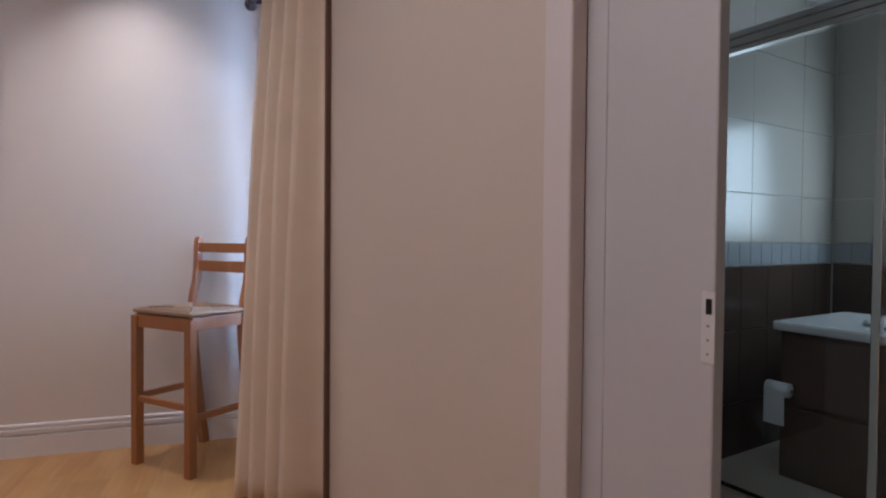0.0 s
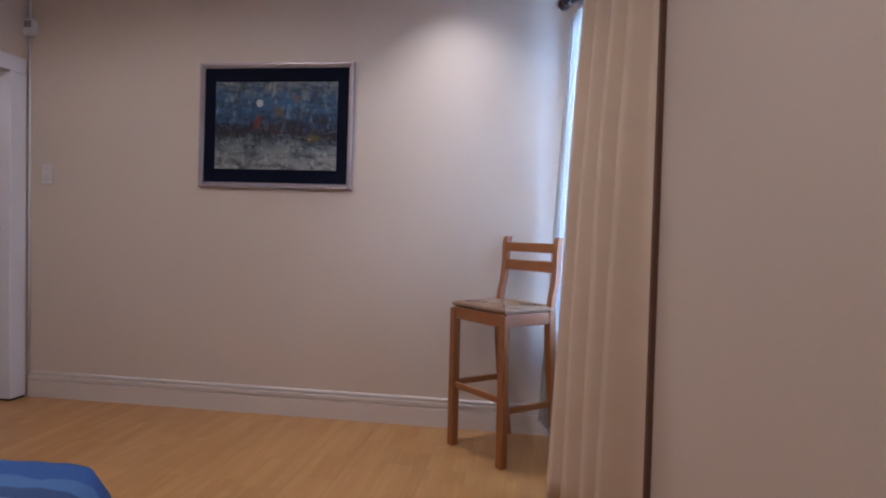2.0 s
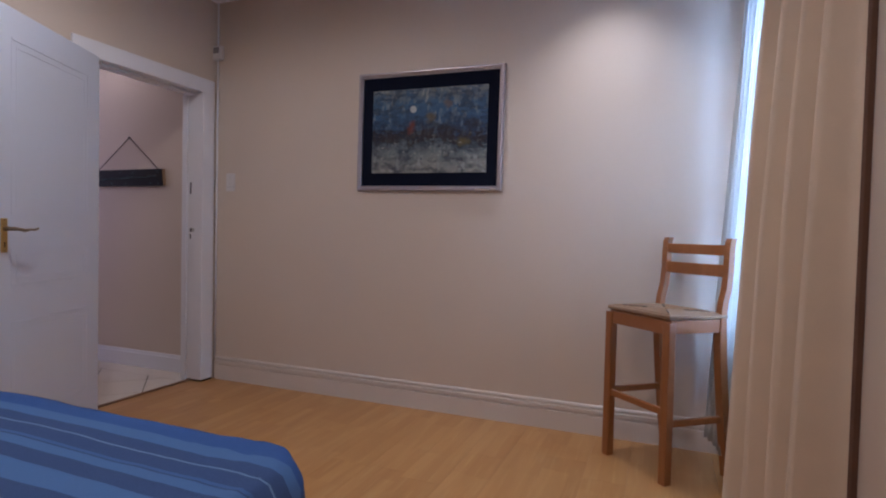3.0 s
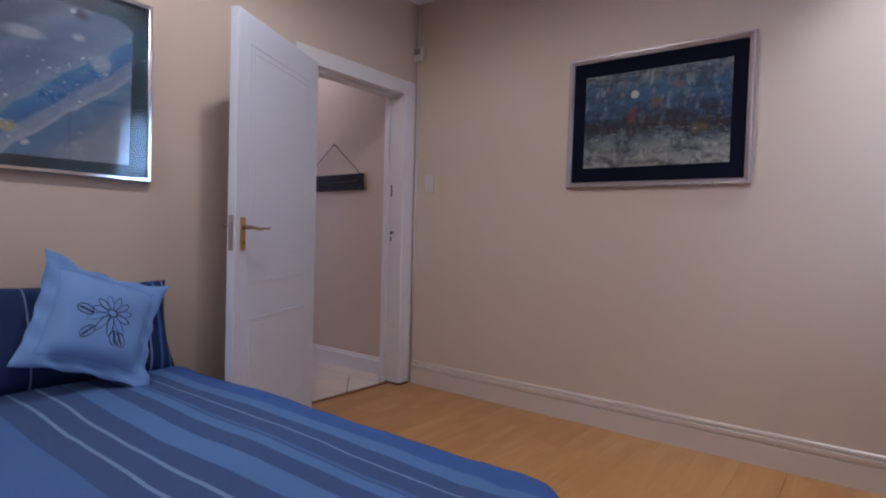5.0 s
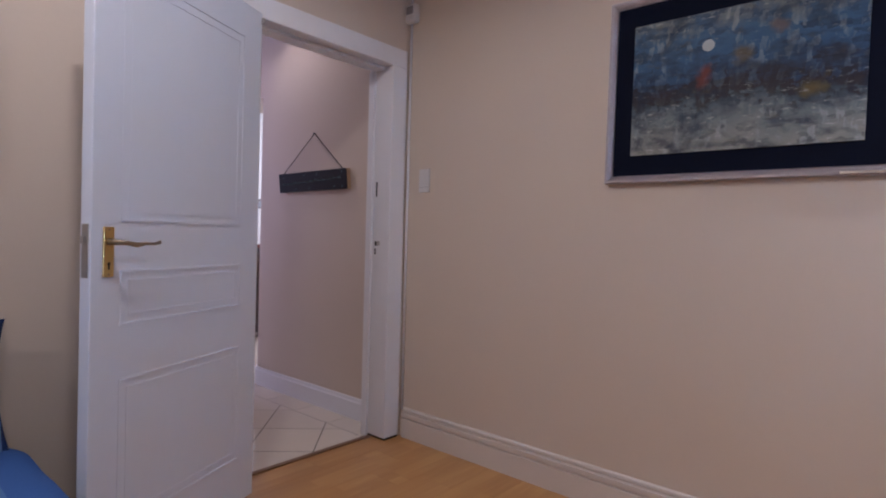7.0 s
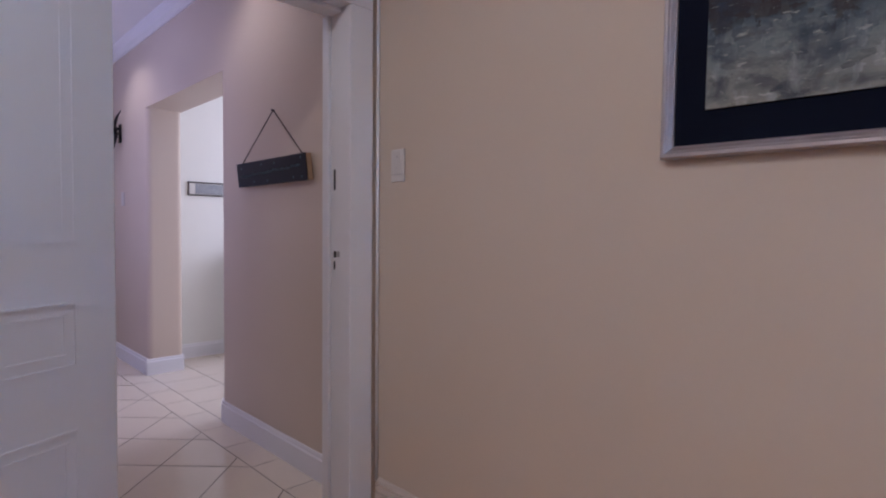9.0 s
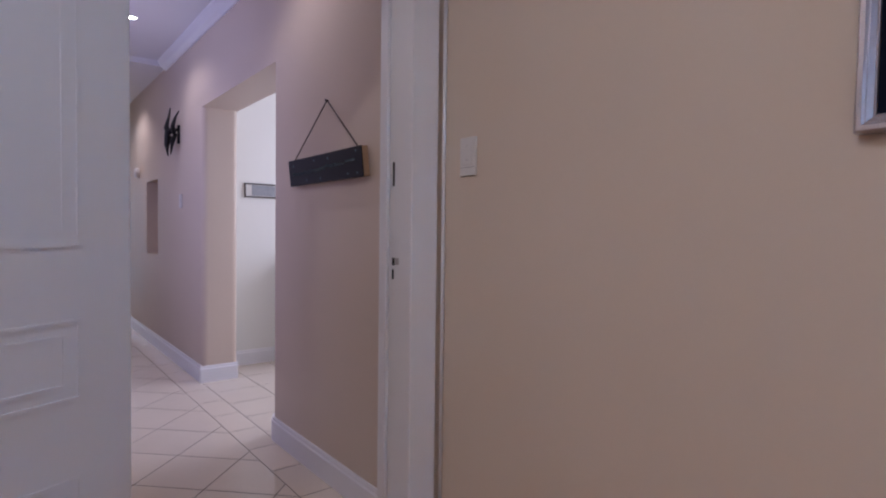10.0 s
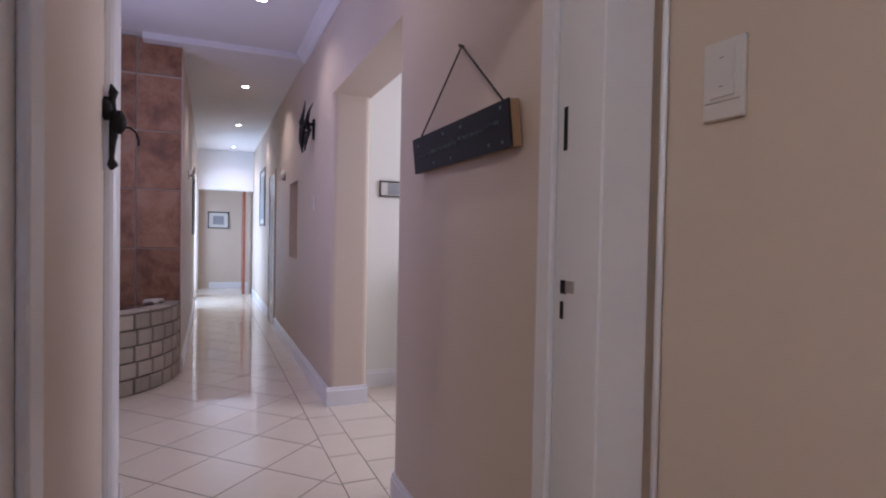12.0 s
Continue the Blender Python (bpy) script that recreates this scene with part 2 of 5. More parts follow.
def night_painting():
    """Thick oil paint: a dark blue sky, a dark red skyline and pale grey water, in knife strokes. Object z runs up."""
    m, nt, b = nodes_of("night_oil_paint", 0.5, 0.0, 0.3)
    vec = coords(nt)
    sep = nt.nodes.new("ShaderNodeSeparateXYZ")
    nt.links.new(vec, sep.inputs[0])
    broad = noise_of(nt, vec, 6, 6, 0.8)

    def dabs(stretch, shift):
        """A random value for each flat knife dab."""
        v = nt.nodes.new("ShaderNodeTexVoronoi")
        v.distance = "CHEBYCHEV"
        v.inputs["Scale"].default_value = 1.0
        warp = nt.nodes.new("ShaderNodeVectorMath")
        warp.operation = "ADD"
        nt.links.new(coords(nt, stretch, shift), warp.inputs[0])
        nt.links.new(math_of(nt, "MULTIPLY", noise_of(nt, vec, 45, 3), 0.9), warp.inputs[1])
        nt.links.new(warp.outputs[0], v.inputs["Vector"])
        q = nt.nodes.new("ShaderNodeSeparateColor")
        nt.links.new(v.outputs["Color"], q.inputs[0])
        return q.outputs[0]

    wide, tall = dabs((21, 0, 54), (0, 0, 0)), dabs((52, 0, 25), (3, 0, 5))
    h = math_of(nt, "DIVIDE", sep.outputs[2], 0.53)
    for field, reach in ((broad, 0.34), (wide, 0.08), (tall, 0.08)):
        h = math_of(nt, "ADD", h, math_of(nt, "MULTIPLY", math_of(nt, "SUBTRACT", field, 0.5), reach))
    c = ramp_of(nt, h, [(0.0, (0.27, 0.27, 0.24)), (0.12, (0.22, 0.23, 0.215)), (0.24, (0.16, 0.185, 0.19)), (0.32, (0.07, 0.095, 0.115)), (0.37, (0.022, 0.018, 0.022)), (0.45, (0.014, 0.008, 0.014)),
                        (0.52, (0.016, 0.045, 0.105)), (0.66, (0.028, 0.085, 0.18)), (0.84, (0.045, 0.105, 0.19)), (0.95, (0.09, 0.12, 0.15)), (1.0, (0.14, 0.16, 0.16))])
    stroke = noise_of(nt, coords(nt, (13, 1, 34)), 1.5, 7, 0.3, 0.62)
    upright = noise_of(nt, coords(nt, (40, 1, 11), (3, 0, 1)), 1.2, 6, 0.4, 0.6)
    dark = ramp_of(nt, math_of(nt, "ADD", math_of(nt, "MULTIPLY", wide, 0.5), math_of(nt, "MULTIPLY", stroke, 0.5)), [(0.24, (0.6, 0.6, 0.6)), (0.44, (0, 0, 0))])
    c = blend_of(nt, dark, c, (0.006, 0.014, 0.034))
    pale = ramp_of(nt, math_of(nt, "ADD", math_of(nt, "MULTIPLY", tall, 0.45), math_of(nt, "MULTIPLY", upright, 0.55)), [(0.60, (0, 0, 0)), (0.74, (0.75, 0.75, 0.75))])
    c = blend_of(nt, math_of(nt, "MULTIPLY", pale, ramp_of(nt, h, [(0.2, (0.9, 0.9, 0.9)), (0.36, (0.12, 0.12, 0.12)), (0.5, (0.15, 0.15, 0.15)), (0.75, (0.5, 0.5, 0.5))])), c, (0.36, 0.38, 0.37))
    c = blend_of(nt, ramp_of(nt, noise_of(nt, coords(nt, (1, 1, 1.6), (2, 7, 4)), 10, 5, 0.6), [(0.36, (0.65, 0.65, 0.65)), (0.52, (0, 0, 0))]), c, (0.007, 0.017, 0.040))
    warm = ramp_of(nt, noise_of(nt, coords(nt, (1, 1, 1.4), (9, 4, 2)), 11, 4), [(0.62, (0, 0, 0)), (0.72, (0.5, 0.5, 0.5))])
    c = blend_of(nt, warm, c, (0.07, 0.05, 0.018))
    rag = math_of(nt, "MULTIPLY", math_of(nt, "SUBTRACT", noise_of(nt, vec, 26, 5), 0.5), 1.5)
    for cx, cz, w, h, col in ((0.275, 0.285, 0.034, 0.06, (0.20, 0.035, 0.014)), (0.40, 0.345, 0.045, 0.05, (0.13, 0.09, 0.02)), (0.52, 0.42, 0.045, 0.03, (0.14, 0.085, 0.04)), (0.62, 0.19, 0.06, 0.035, (0.15, 0.11, 0.02)),
                              (0.10, 0.23, 0.09, 0.03, (0.022, 0.012, 0.016)), (0.50, 0.27, 0.16, 0.035, (0.014, 0.010, 0.016)), (0.68, 0.29, 0.07, 0.05, (0.012, 0.012, 0.025))):
        q = coords(nt, (1 / w, 0, 1 / h), (-cx / w, 0, -cz / h))
        ln = nt.nodes.new("ShaderNodeVectorMath")
        ln.operation = "LENGTH"
        nt.links.new(q, ln.inputs[0])
        c = blend_of(nt, ramp_of(nt, math_of(nt, "ADD", ln.outputs["Value"], rag), [(0.35, (0.6, 0.6, 0.6)), (0.95, (0, 0, 0))]), c, col)
    flick = ramp_of(nt, noise_of(nt, coords(nt, (18, 1, 70), (5, 0, 3)), 1.3, 5, 0.4, 0.6), [(0.60, (0, 0, 0)), (0.68, (0.8, 0.8, 0.8))])
    c = blend_of(nt, math_of(nt, "MULTIPLY", flick, ramp_of(nt, sep.outputs[2], [(0.0, (1, 1, 1)), (0.20, (0.8, 0.8, 0.8)), (0.27, (0.1, 0.1, 0.1)), (0.42, (0.25, 0.25, 0.25)), (0.52, (0.6, 0.6, 0.6))])), c, (0.44, 0.44, 0.40))
    c = blend_of(nt, 0.06, c, (0.004, 0.007, 0.014))
    nt.links.new(c, b.inputs["Base Color"])
    bump_of(nt, b, math_of(nt, "ADD", stroke, upright), 0.7, 0.004)
    return m


def slate():
    """Mottled slate, from near black through rust to tan, a spread from tile to tile."""
    m, nt, b = nodes_of("mottled_rust_slate", 0.5, 0.0, 0.4)
    info = nt.nodes.new("ShaderNodeObjectInfo")
    add = nt.nodes.new("ShaderNodeVectorMath")
    add.operation = "ADD"
    nt.links.new(coords(nt), add.inputs[0])
    nt.links.new(math_of(nt, "MULTIPLY", info.outputs["Random"], 40.0), add.inputs[1])
    n = noise_of(nt, add.outputs[0], 5.5, 8, 0.25, 0.68)
    c = ramp_of(nt, n, [(0.28, (0.065, 0.035, 0.024)), (0.42, (0.21, 0.095, 0.05)), (0.52, (0.34, 0.165, 0.085)), (0.62, (0.40, 0.24, 0.15)), (0.75, (0.24, 0.20, 0.16))])
    c = blend_of(nt, 0.25, c, blend_of(nt, info.outputs["Random"], (0.13, 0.065, 0.04), (0.46, 0.27, 0.17)))
    nt.links.new(c, b.inputs["Base Color"])
    bump_of(nt, b, n, 0.4, 0.004)
    return m


def comet_painting():
    """Smoky grey-blue paint with a bright blue diagonal streak and pale splashes. Object y runs across, z up."""
    m, nt, b = nodes_of("streaked_blue_paint", 0.5)
    vec = coords(nt)
    sep = nt.nodes.new("ShaderNodeSeparateXYZ")
    nt.links.new(vec, sep.inputs[0])
    smoke = noise_of(nt, vec, 4.5, 6, 0.8)
    diag = math_of(nt, "SUBTRACT", math_of(nt, "ADD", sep.outputs[2], 0.105), math_of(nt, "MULTIPLY", sep.outputs[0], 0.85))
    diag = math_of(nt, "ADD", diag, math_of(nt, "MULTIPLY", math_of(nt, "SUBTRACT", smoke, 0.5), 0.09))
    fac = math_of(nt, "ADD", math_of(nt, "DIVIDE", diag, 1.4), 0.5)
    c = ramp_of(nt, fac, [(0.14, (0.34, 0.36, 0.38)), (0.25, (0.28, 0.32, 0.36)), (0.29, (0.12, 0.19, 0.30)), (0.335, (0.07, 0.19, 0.33)), (0.352, (0.12, 0.20, 0.32)), (0.362, (0.42, 0.47, 0.52)), (0.378, (0.25, 0.31, 0.40)), (0.405, (0.22, 0.28, 0.38)), (0.416, (0.008, 0.075, 0.36)),
                          (0.470, (0.012, 0.14, 0.38)), (0.482, (0.26, 0.32, 0.40)), (0.53, (0.13, 0.19, 0.30)), (0.60, (0.085, 0.13, 0.23)), (0.645, (0.17, 0.21, 0.29)), (0.70, (0.035, 0.045, 0.08)), (0.82, (0.09, 0.11, 0.16)), (1.0, (0.03, 0.035, 0.05))])
    c = blend_of(nt, math_of(nt, "MULTIPLY", noise_of(nt, vec, 9, 7, 1.0), 0.34), c, ramp_of(nt, noise_of(nt, coords(nt, (2.2, 1, 4.5)), 2.2, 8, 2.2, 0.6), [(0.36, (0.015, 0.03, 0.07)), (0.46, (0.05, 0.12, 0.26)), (0.55, (0.16, 0.26, 0.38)), (0.66, (0.45, 0.50, 0.55))]))
    glint = math_of(nt, "MULTIPLY", ramp_of(nt, noise_of(nt, vec, 190, 2), [(0.52, (0, 0, 0)), (0.66, (0.75, 0.75, 0.75))]), ramp_of(nt, fac, [(0.40, (0, 0, 0)), (0.42, (1, 1, 1)), (0.47, (1, 1, 1)), (0.50, (0, 0, 0))]))
    c = blend_of(nt, glint, c, (0.03, 0.36, 0.42))
    ragged = math_of(nt, "MULTIPLY", math_of(nt, "SUBTRACT", noise_of(nt, vec, 22, 5), 0.5), 1.1)
    for cx, cz, w, h, col in ((-0.20, -0.05, 0.11, 0.10, (0.45, 0.50, 0.30)), (0.0, -0.215, 0.05, 0.03, (0.45, 0.36, 0.10)), (0.25, 0.285, 0.035, 0.03, (0.012, 0.014, 0.025)), (0.22, 0.295, 0.014, 0.014, (0.55, 0.58, 0.6)),
                              (-0.12, 0.13, 0.10, 0.05, (0.02, 0.022, 0.035)), (0.33, 0.10, 0.05, 0.05, (0.36, 0.42, 0.48)), (0.05, 0.16, 0.09, 0.03, (0.36, 0.40, 0.45)), (0.24, 0.19, 0.03, 0.02, (0.42, 0.47, 0.52)), (0.06, -0.27, 0.02, 0.016, (0.6, 0.62, 0.62))):
        ln = nt.nodes.new("ShaderNodeVectorMath")
        ln.operation = "LENGTH"
        nt.links.new(coords(nt, (1 / w, 0, 1 / h), (-cx / w, 0, -cz / h)), ln.inputs[0])
        c = blend_of(nt, ramp_of(nt, math_of(nt, "ADD", ln.outputs["Value"], ragged), [(0.45, (0.85, 0.85, 0.85)), (1.1, (0, 0, 0))]), c, col)
    spray = ramp_of(nt, noise_of(nt, vec, 85, 4), [(0.60, (0, 0, 0)), (0.72, (0.9, 0.9, 0.9))])
    where = ramp_of(nt, noise_of(nt, vec, 7, 3), [(0.44, (0, 0, 0)), (0.56, (1, 1, 1))])
    c = blend_of(nt, 0.38, c, (0.012, 0.045, 0.13))
    c = blend_of(nt, math_of(nt, "MULTIPLY", spray, where), c, (0.55, 0.64, 0.72))
    nt.links.new(c, b.inputs["Base Color"])
    return m


def glitter_mount():
    m, nt, b = nodes_of("teal_glitter_mount", 0.4)
    vec = coords(nt)
    speck = ramp_of(nt, noise_of(nt, vec, 240, 2), [(0.55, (0, 0, 0)), (0.7, (1, 1, 1))])
    where = ramp_of(nt, noise_of(nt, vec, 4, 3), [(0.42, (0, 0, 0)), (0.6, (1, 1, 1))])
    c = blend_of(nt, where, (0.005, 0.009, 0.022), (0.006, 0.026, 0.052))
    nt.links.new(blend_of(nt, math_of(nt, "MULTIPLY", speck, where), c, (0.03, 0.32, 0.40)), b.inputs["Base Color"])
    return m


def glass(name, tint=(1, 1, 1), rough=0.0):
    """A thin pane: clear, with a surface gloss that grows at grazing angles."""
    m = bpy.data.materials.new(name)
    m.use_nodes = True
    nt = m.node_tree
    nt.nodes.remove(nt.nodes["Principled BSDF"])
    tr, gl, mx, fr = (nt.nodes.new("ShaderNode" + k) for k in ("BsdfTransparent", "BsdfGlossy", "MixShader", "Fresnel"))
    tr.inputs[0].default_value, gl.inputs["Roughness"].default_value, fr.inputs[0].default_value = (*tint, 1), rough, 1.45
    for a, k in ((fr.outputs[0], 0), (tr.outputs[0], 1), (gl.outputs[0], 2)):
        nt.links.new(a, mx.inputs[k])
    nt.links.new(mx.outputs[0], nt.nodes["Material Output"].inputs[0])
    return m


def sheer_cloth():
    m = bpy.data.materials.new("sheer_voile")
    m.use_nodes = True
    nt = m.node_tree
    nt.nodes.remove(nt.nodes["Principled BSDF"])
    tr, tl, df, m1, m2 = (nt.nodes.new("ShaderNode" + k) for k in ("BsdfTransparent", "BsdfTranslucent", "BsdfDiffuse", "MixShader", "MixShader"))
    tl.inputs[0].default_value, df.inputs[0].default_value = (0.42, 0.44, 0.46, 1), (0.78, 0.70, 0.59, 1)
    m1.inputs[0].default_value, m2.inputs[0].default_value = 0.52, 0.84
    nt.links.new(tl.outputs[0], m1.inputs[1]), nt.links.new(df.outputs[0], m1.inputs[2])
    nt.links.new(tr.outputs[0], m2.inputs[1]), nt.links.new(m1.outputs[0], m2.inputs[2])
    nt.links.new(m2.outputs[0], nt.nodes["Material Output"].inputs[0])
    return m


def glow(name, colour, strength):
    m, nt, b = nodes_of(name)
    b.inputs["Emission Color"].default_value, b.inputs["Emission Strength"].default_value = (*colour, 1), strength
    return m


M_RUST = slate()
M_BOARD, M_NIGHT, M_COMET, M_GLITTER, M_SHEER = laminate(), night_painting(), comet_painting(), glitter_mount(), sheer_cloth()
M_GLASS, M_SHOWER = glass("picture_glass"), glass("shower_glass", (0.93, 0.94, 0.94))
M_BULB = glow("lit_downlight", (1.0, 0.9, 0.78), 25)
DARKB, MIDB, PALEB, LINEB, EDGEB = (0.033, 0.062, 0.165), (0.055, 0.125, 0.33), (0.082, 0.178, 0.40), (0.19, 0.29, 0.48), (0.026, 0.085, 0.30)
M_SPREAD = striped_cotton("striped_blue_bedspread", [(-0.4, MIDB), (-0.2, DARKB), (0.0, PALEB), (0.2, DARKB), (0.42, MIDB), (0.62, DARKB), (0.70, LINEB), (0.715, DARKB), (0.79, LINEB), (0.80, DARKB), (0.877, PALEB),
                                                         (0.962, DARKB), (1.025, PALEB), (1.067, DARKB), (1.075, MIDB), (1.09, DARKB), (1.147, LINEB), (1.158, DARKB), (1.21, PALEB), (1.262, EDGEB)], 1)
NAVYB = (0.014, 0.028, 0.095)
M_SHAM = striped_cotton("striped_navy_sham", [(-0.4, NAVYB), (-0.20, LINEB), (-0.194, NAVYB), (0.0, NAVYB), (0.12, MIDB), (0.15, NAVYB), (0.235, LINEB), (0.243, NAVYB), (0.285, MIDB), (0.30, NAVYB), (0.335, LINEB), (0.341, NAVYB)], 0, fleck=0.06)

# ---- mesh helpers ----


def box(bm, x0, x1, y0, y1, z0, z1, m=None):
    vs = [bm.verts.new(Vector((x, y, z)) if m is None else m @ Vector((x, y, z))) for x in (x0, x1) for y in (y0, y1) for z in (z0, z1)]
    for f in ((0, 1, 3, 2), (4, 6, 7, 5), (0, 4, 5, 1), (2, 3, 7, 6), (0, 2, 6, 4), (1, 5, 7, 3)):
        bm.faces.new([vs[i] for i in f])
    return vs


def part(name, bm, material, parent=None, label="", smooth=False, m=None):
    bmesh.ops.recalc_face_normals(bm, faces=bm.faces)
    me = bpy.data.meshes.new(name)
    bm.to_mesh(me)
    bm.free()
    me.materials.append(material)
    if smooth:
        for p in me.polygons:
            p.use_smooth = True
    ob = new(name, me)
    if parent is not None:
        ob.parent = parent
    if m is not None:
        ob.matrix_basis = m
    if label:
        tagged(ob, label)
    return ob


def boxes(name, rows, material, parent=None, label="", m=None, bevel=0.0, at=None):
    """Boxes joined into one mesh; m moves the mesh, at the object."""
    bm = bmesh.new()
    for r in rows:
        box(bm, *r, m)
    if bevel:
        bmesh.ops.bevel(bm, geom=bm.edges[:], offset=bevel, segments=2, affect="EDGES", profile=0.5)
    return part(name, bm, material, parent, label, m=at)


def thing(name, label, category, group="", m=None):
    ob = new(name)
    ob.empty_display_size = 0.1
    if m is not None:
        ob.matrix_basis = m
    return tagged(ob, label, category, group)


def structure(ob, label, category):
    return tagged(ob, label, category, kind="structure")


def tube(bm, pts, r, n=8):
    """A round bar along points; r is one radius or one for each point."""
    pts = [Vector(p) for p in pts]
    rs = r if isinstance(r, (list, tuple)) else [r] * len(pts)
    rings, side = [], None
    for i, p in enumerate(pts):
        d = (pts[min(i + 1, len(pts) - 1)] - pts[max(i - 1, 0)]).normalized()
        if side is None:
            side = d.orthogonal().normalized()
        side = (side - d * side.dot(d)).normalized()
        up = d.cross(side)
        rings.append([bm.verts.new(p + (side * math.cos(a) + up * math.sin(a)) * rs[i]) for a in (2 * math.pi * k / n for k in range(n))])
    for a, b in zip(rings, rings[1:]):
        for k in range(n):
            bm.faces.new((a[k], a[(k + 1) % n], b[(k + 1) % n], b[k]))
    bm.faces.new(rings[0][::-1])
    bm.faces.new(rings[-1])


def prism(bm, poly, z0, z1, m=None):
    """A flat polygon in x and y, raised from z0 to z1."""
    lo, hi = ([bm.verts.new((m or Matrix()) @ Vector((x, y, z))) for x, y in poly] for z in (z0, z1))
    bm.faces.new(lo[::-1])
    bm.faces.new(hi)
    for i in range(len(poly)):
        j = (i + 1) % len(poly)
        bm.faces.new((lo[i], lo[j], hi[j], hi[i]))


def run(bm, profile, a, b, out):
    """A moulding from a to b: profile of (distance out, height)."""
    a, b, out = Vector(a), Vector(b), Vector(out)
    ends = [[bm.verts.new(p + out * d + Vector((0, 0, h))) for d, h in profile] for p in (a, b)]
    n = len(profile)
    for i in range(n):
        j = (i + 1) % n
        bm.faces.new((ends[0][i], ends[0][j], ends[1][j], ends[1][i]))
    bm.faces.new(ends[0][::-1])
    bm.faces.new(ends[1])


def frame_mesh(w, h, profile):
    """A mitred rectangular frame, w by h outside, in x and z, facing -y: profile of (distance in from the edge, depth)."""
    bm = bmesh.new()
    loops = []
    for i, d in profile:
        loops.append([bm.verts.new((x, -d, z)) for x, z in ((i, i), (w - i, i), (w - i, h - i), (i, h - i))])
    n = len(loops)
    for k in range(n):
        a, b = loops[k], loops[(k + 1) % n]
        for s in range(4):
            bm.faces.new((a[s], a[(s + 1) % 4], b[(s + 1) % 4], b[s]))
    return bm


def lathe(bm, profile, n=20, m=None):
    """Radii and heights turned round z."""
    rings = [[bm.verts.new((m or Matrix()) @ Vector((r * math.cos(2 * math.pi * k / n), r * math.sin(2 * math.pi * k / n), z))) for k in range(n)] for r, z in profile]
    for a, b in zip(rings, rings[1:]):
        for k in range(n):
            bm.faces.new((a[k], a[(k + 1) % n], b[(k + 1) % n], b[k]))
    bm.faces.new(rings[0][::-1])
    bm.faces.new(rings[-1])


def rounded_wall(bm, x0, x1, y0, y1, z0, z1, r, ends):
    """A wall block whose upright corners at the named ends ('x0', 'x1') are rounded."""
    poly = []
    for cx, cy, a0, end in ((x0, y0, 180, "x0"), (x1, y0, 270, "x1"), (x1, y1, 0, "x1"), (x0, y1, 90, "x0")):
        if end not in ends:
            poly.append((cx, cy))
            continue
        ox, oy = cx + (r if cx == x0 else -r), cy + (r if cy == y0 else -r)
        for k in range(7):
            a = radians(a0 + 15 * k)
            poly.append((ox + r * math.cos(a), oy + r * math.sin(a)))
    prism(bm, poly, z0, z1)


# ---- structure: bedroom ----
bm = bmesh.new()
rounded_wall(bm, -4.71, 1.6, YW, YW + 0.27, 0, 2.95, 0.11, ("x0",))
structure(part("wall_north", bm, M_WALL), "beige painted plaster wall behind the framed painting", "wall")
structure(boxes("wall_west", [(XD - 0.16, XD, -2.2, 2.14, 0, 2.95), (XD - 0.16, XD, 2.14, YW, 2.13, 2.95), (XD - 0.16, XD, 3.09, YW, 0, 2.13)], M_WALL), "beige painted plaster wall with a doorway to the hall", "wall")
structure(boxes("wall_east", [(0, 0.25, 0.055, 1.36, 0, 2.95), (0, 0.25, 2.22, 2.7, 0, 2.95), (0, 0.25, 1.36, 2.22, 0, 0.66), (0, 0.25, 1.36, 2.22, 2.28, 2.95),
                               (0, 0.25, -0.95, 0.055, 2.17, 2.95), (0, 0.25, -3.4, -0.95, 0, 2.95)], M_WALL, m=WALL), "beige painted plaster wall with a window and a bathroom opening", "wall")
structure(boxes("wall_south", [(XD - 0.16, 2.3, -2.4, -2.2, 0, 2.95)], M_WALL), "plain beige painted plaster wall", "wall")
structure(boxes("ceiling", [(XD - 0.16, 2.3, -2.4, YW, 2.75, 2.95)], M_CEIL), "white painted bedroom ceiling", "ceiling")
SKIRT = [(0, 0), (0.022, 0), (0.022, 0.106), (0.009, 0.109), (0.009, 0.117), (0.021, 0.120), (0.021, 0.138), (0.006, 0.141), (0.006, 0.149), (0.014, 0.152), (0.012, 0.161), (0.006, 0.166), (0, 0.166)]
bm = bmesh.new()
run(bm, SKIRT, (XD + 0.03, YW, 0), (0.75, YW, 0), (0, -1, 0))
structure(part("baseboard", bm, M_SKIRT), "cream painted wooden skirting with moulded top", "skirting")
bm = bmesh.new()
run(bm, SKIRT, (XD, -2.2, 0), (XD, 2.095, 0), (1, 0, 0))
structure(part("baseboard_west", bm, M_SKIRT), "cream painted wooden skirting behind the bed", "skirting")

# door frame between bedroom and hall: right and left posts, head, stops
frame_1 = structure(new("door_frame_1"), "white painted steel door frame in the bedroom doorway", "door frame")
for name, rows in (("frame_post", [(XD - 0.175, XD + 0.014, 3.035, 3.145, 0.012, 2.075)]), ("frame_post", [(XD - 0.175, XD + 0.014, 2.095, 2.181, 0, 2.075)]), ("frame_head", [(XD - 0.175, XD + 0.014, 2.095, 3.145, 2.075, 2.175)]),
                   ("door_stop", [(XD - 0.165, XD - 0.118, 3.019, 3.0345, 0, 2.059)]), ("door_stop", [(XD - 0.118, XD - 0.050, 2.1815, 2.198, 0, 2.057)]), ("door_stop", [(XD - 0.118, XD - 0.050, 2.1815, 3.0345, 2.057, 2.0745)])):
    boxes(name, rows, M_WHITE, frame_1, bevel=0.004)
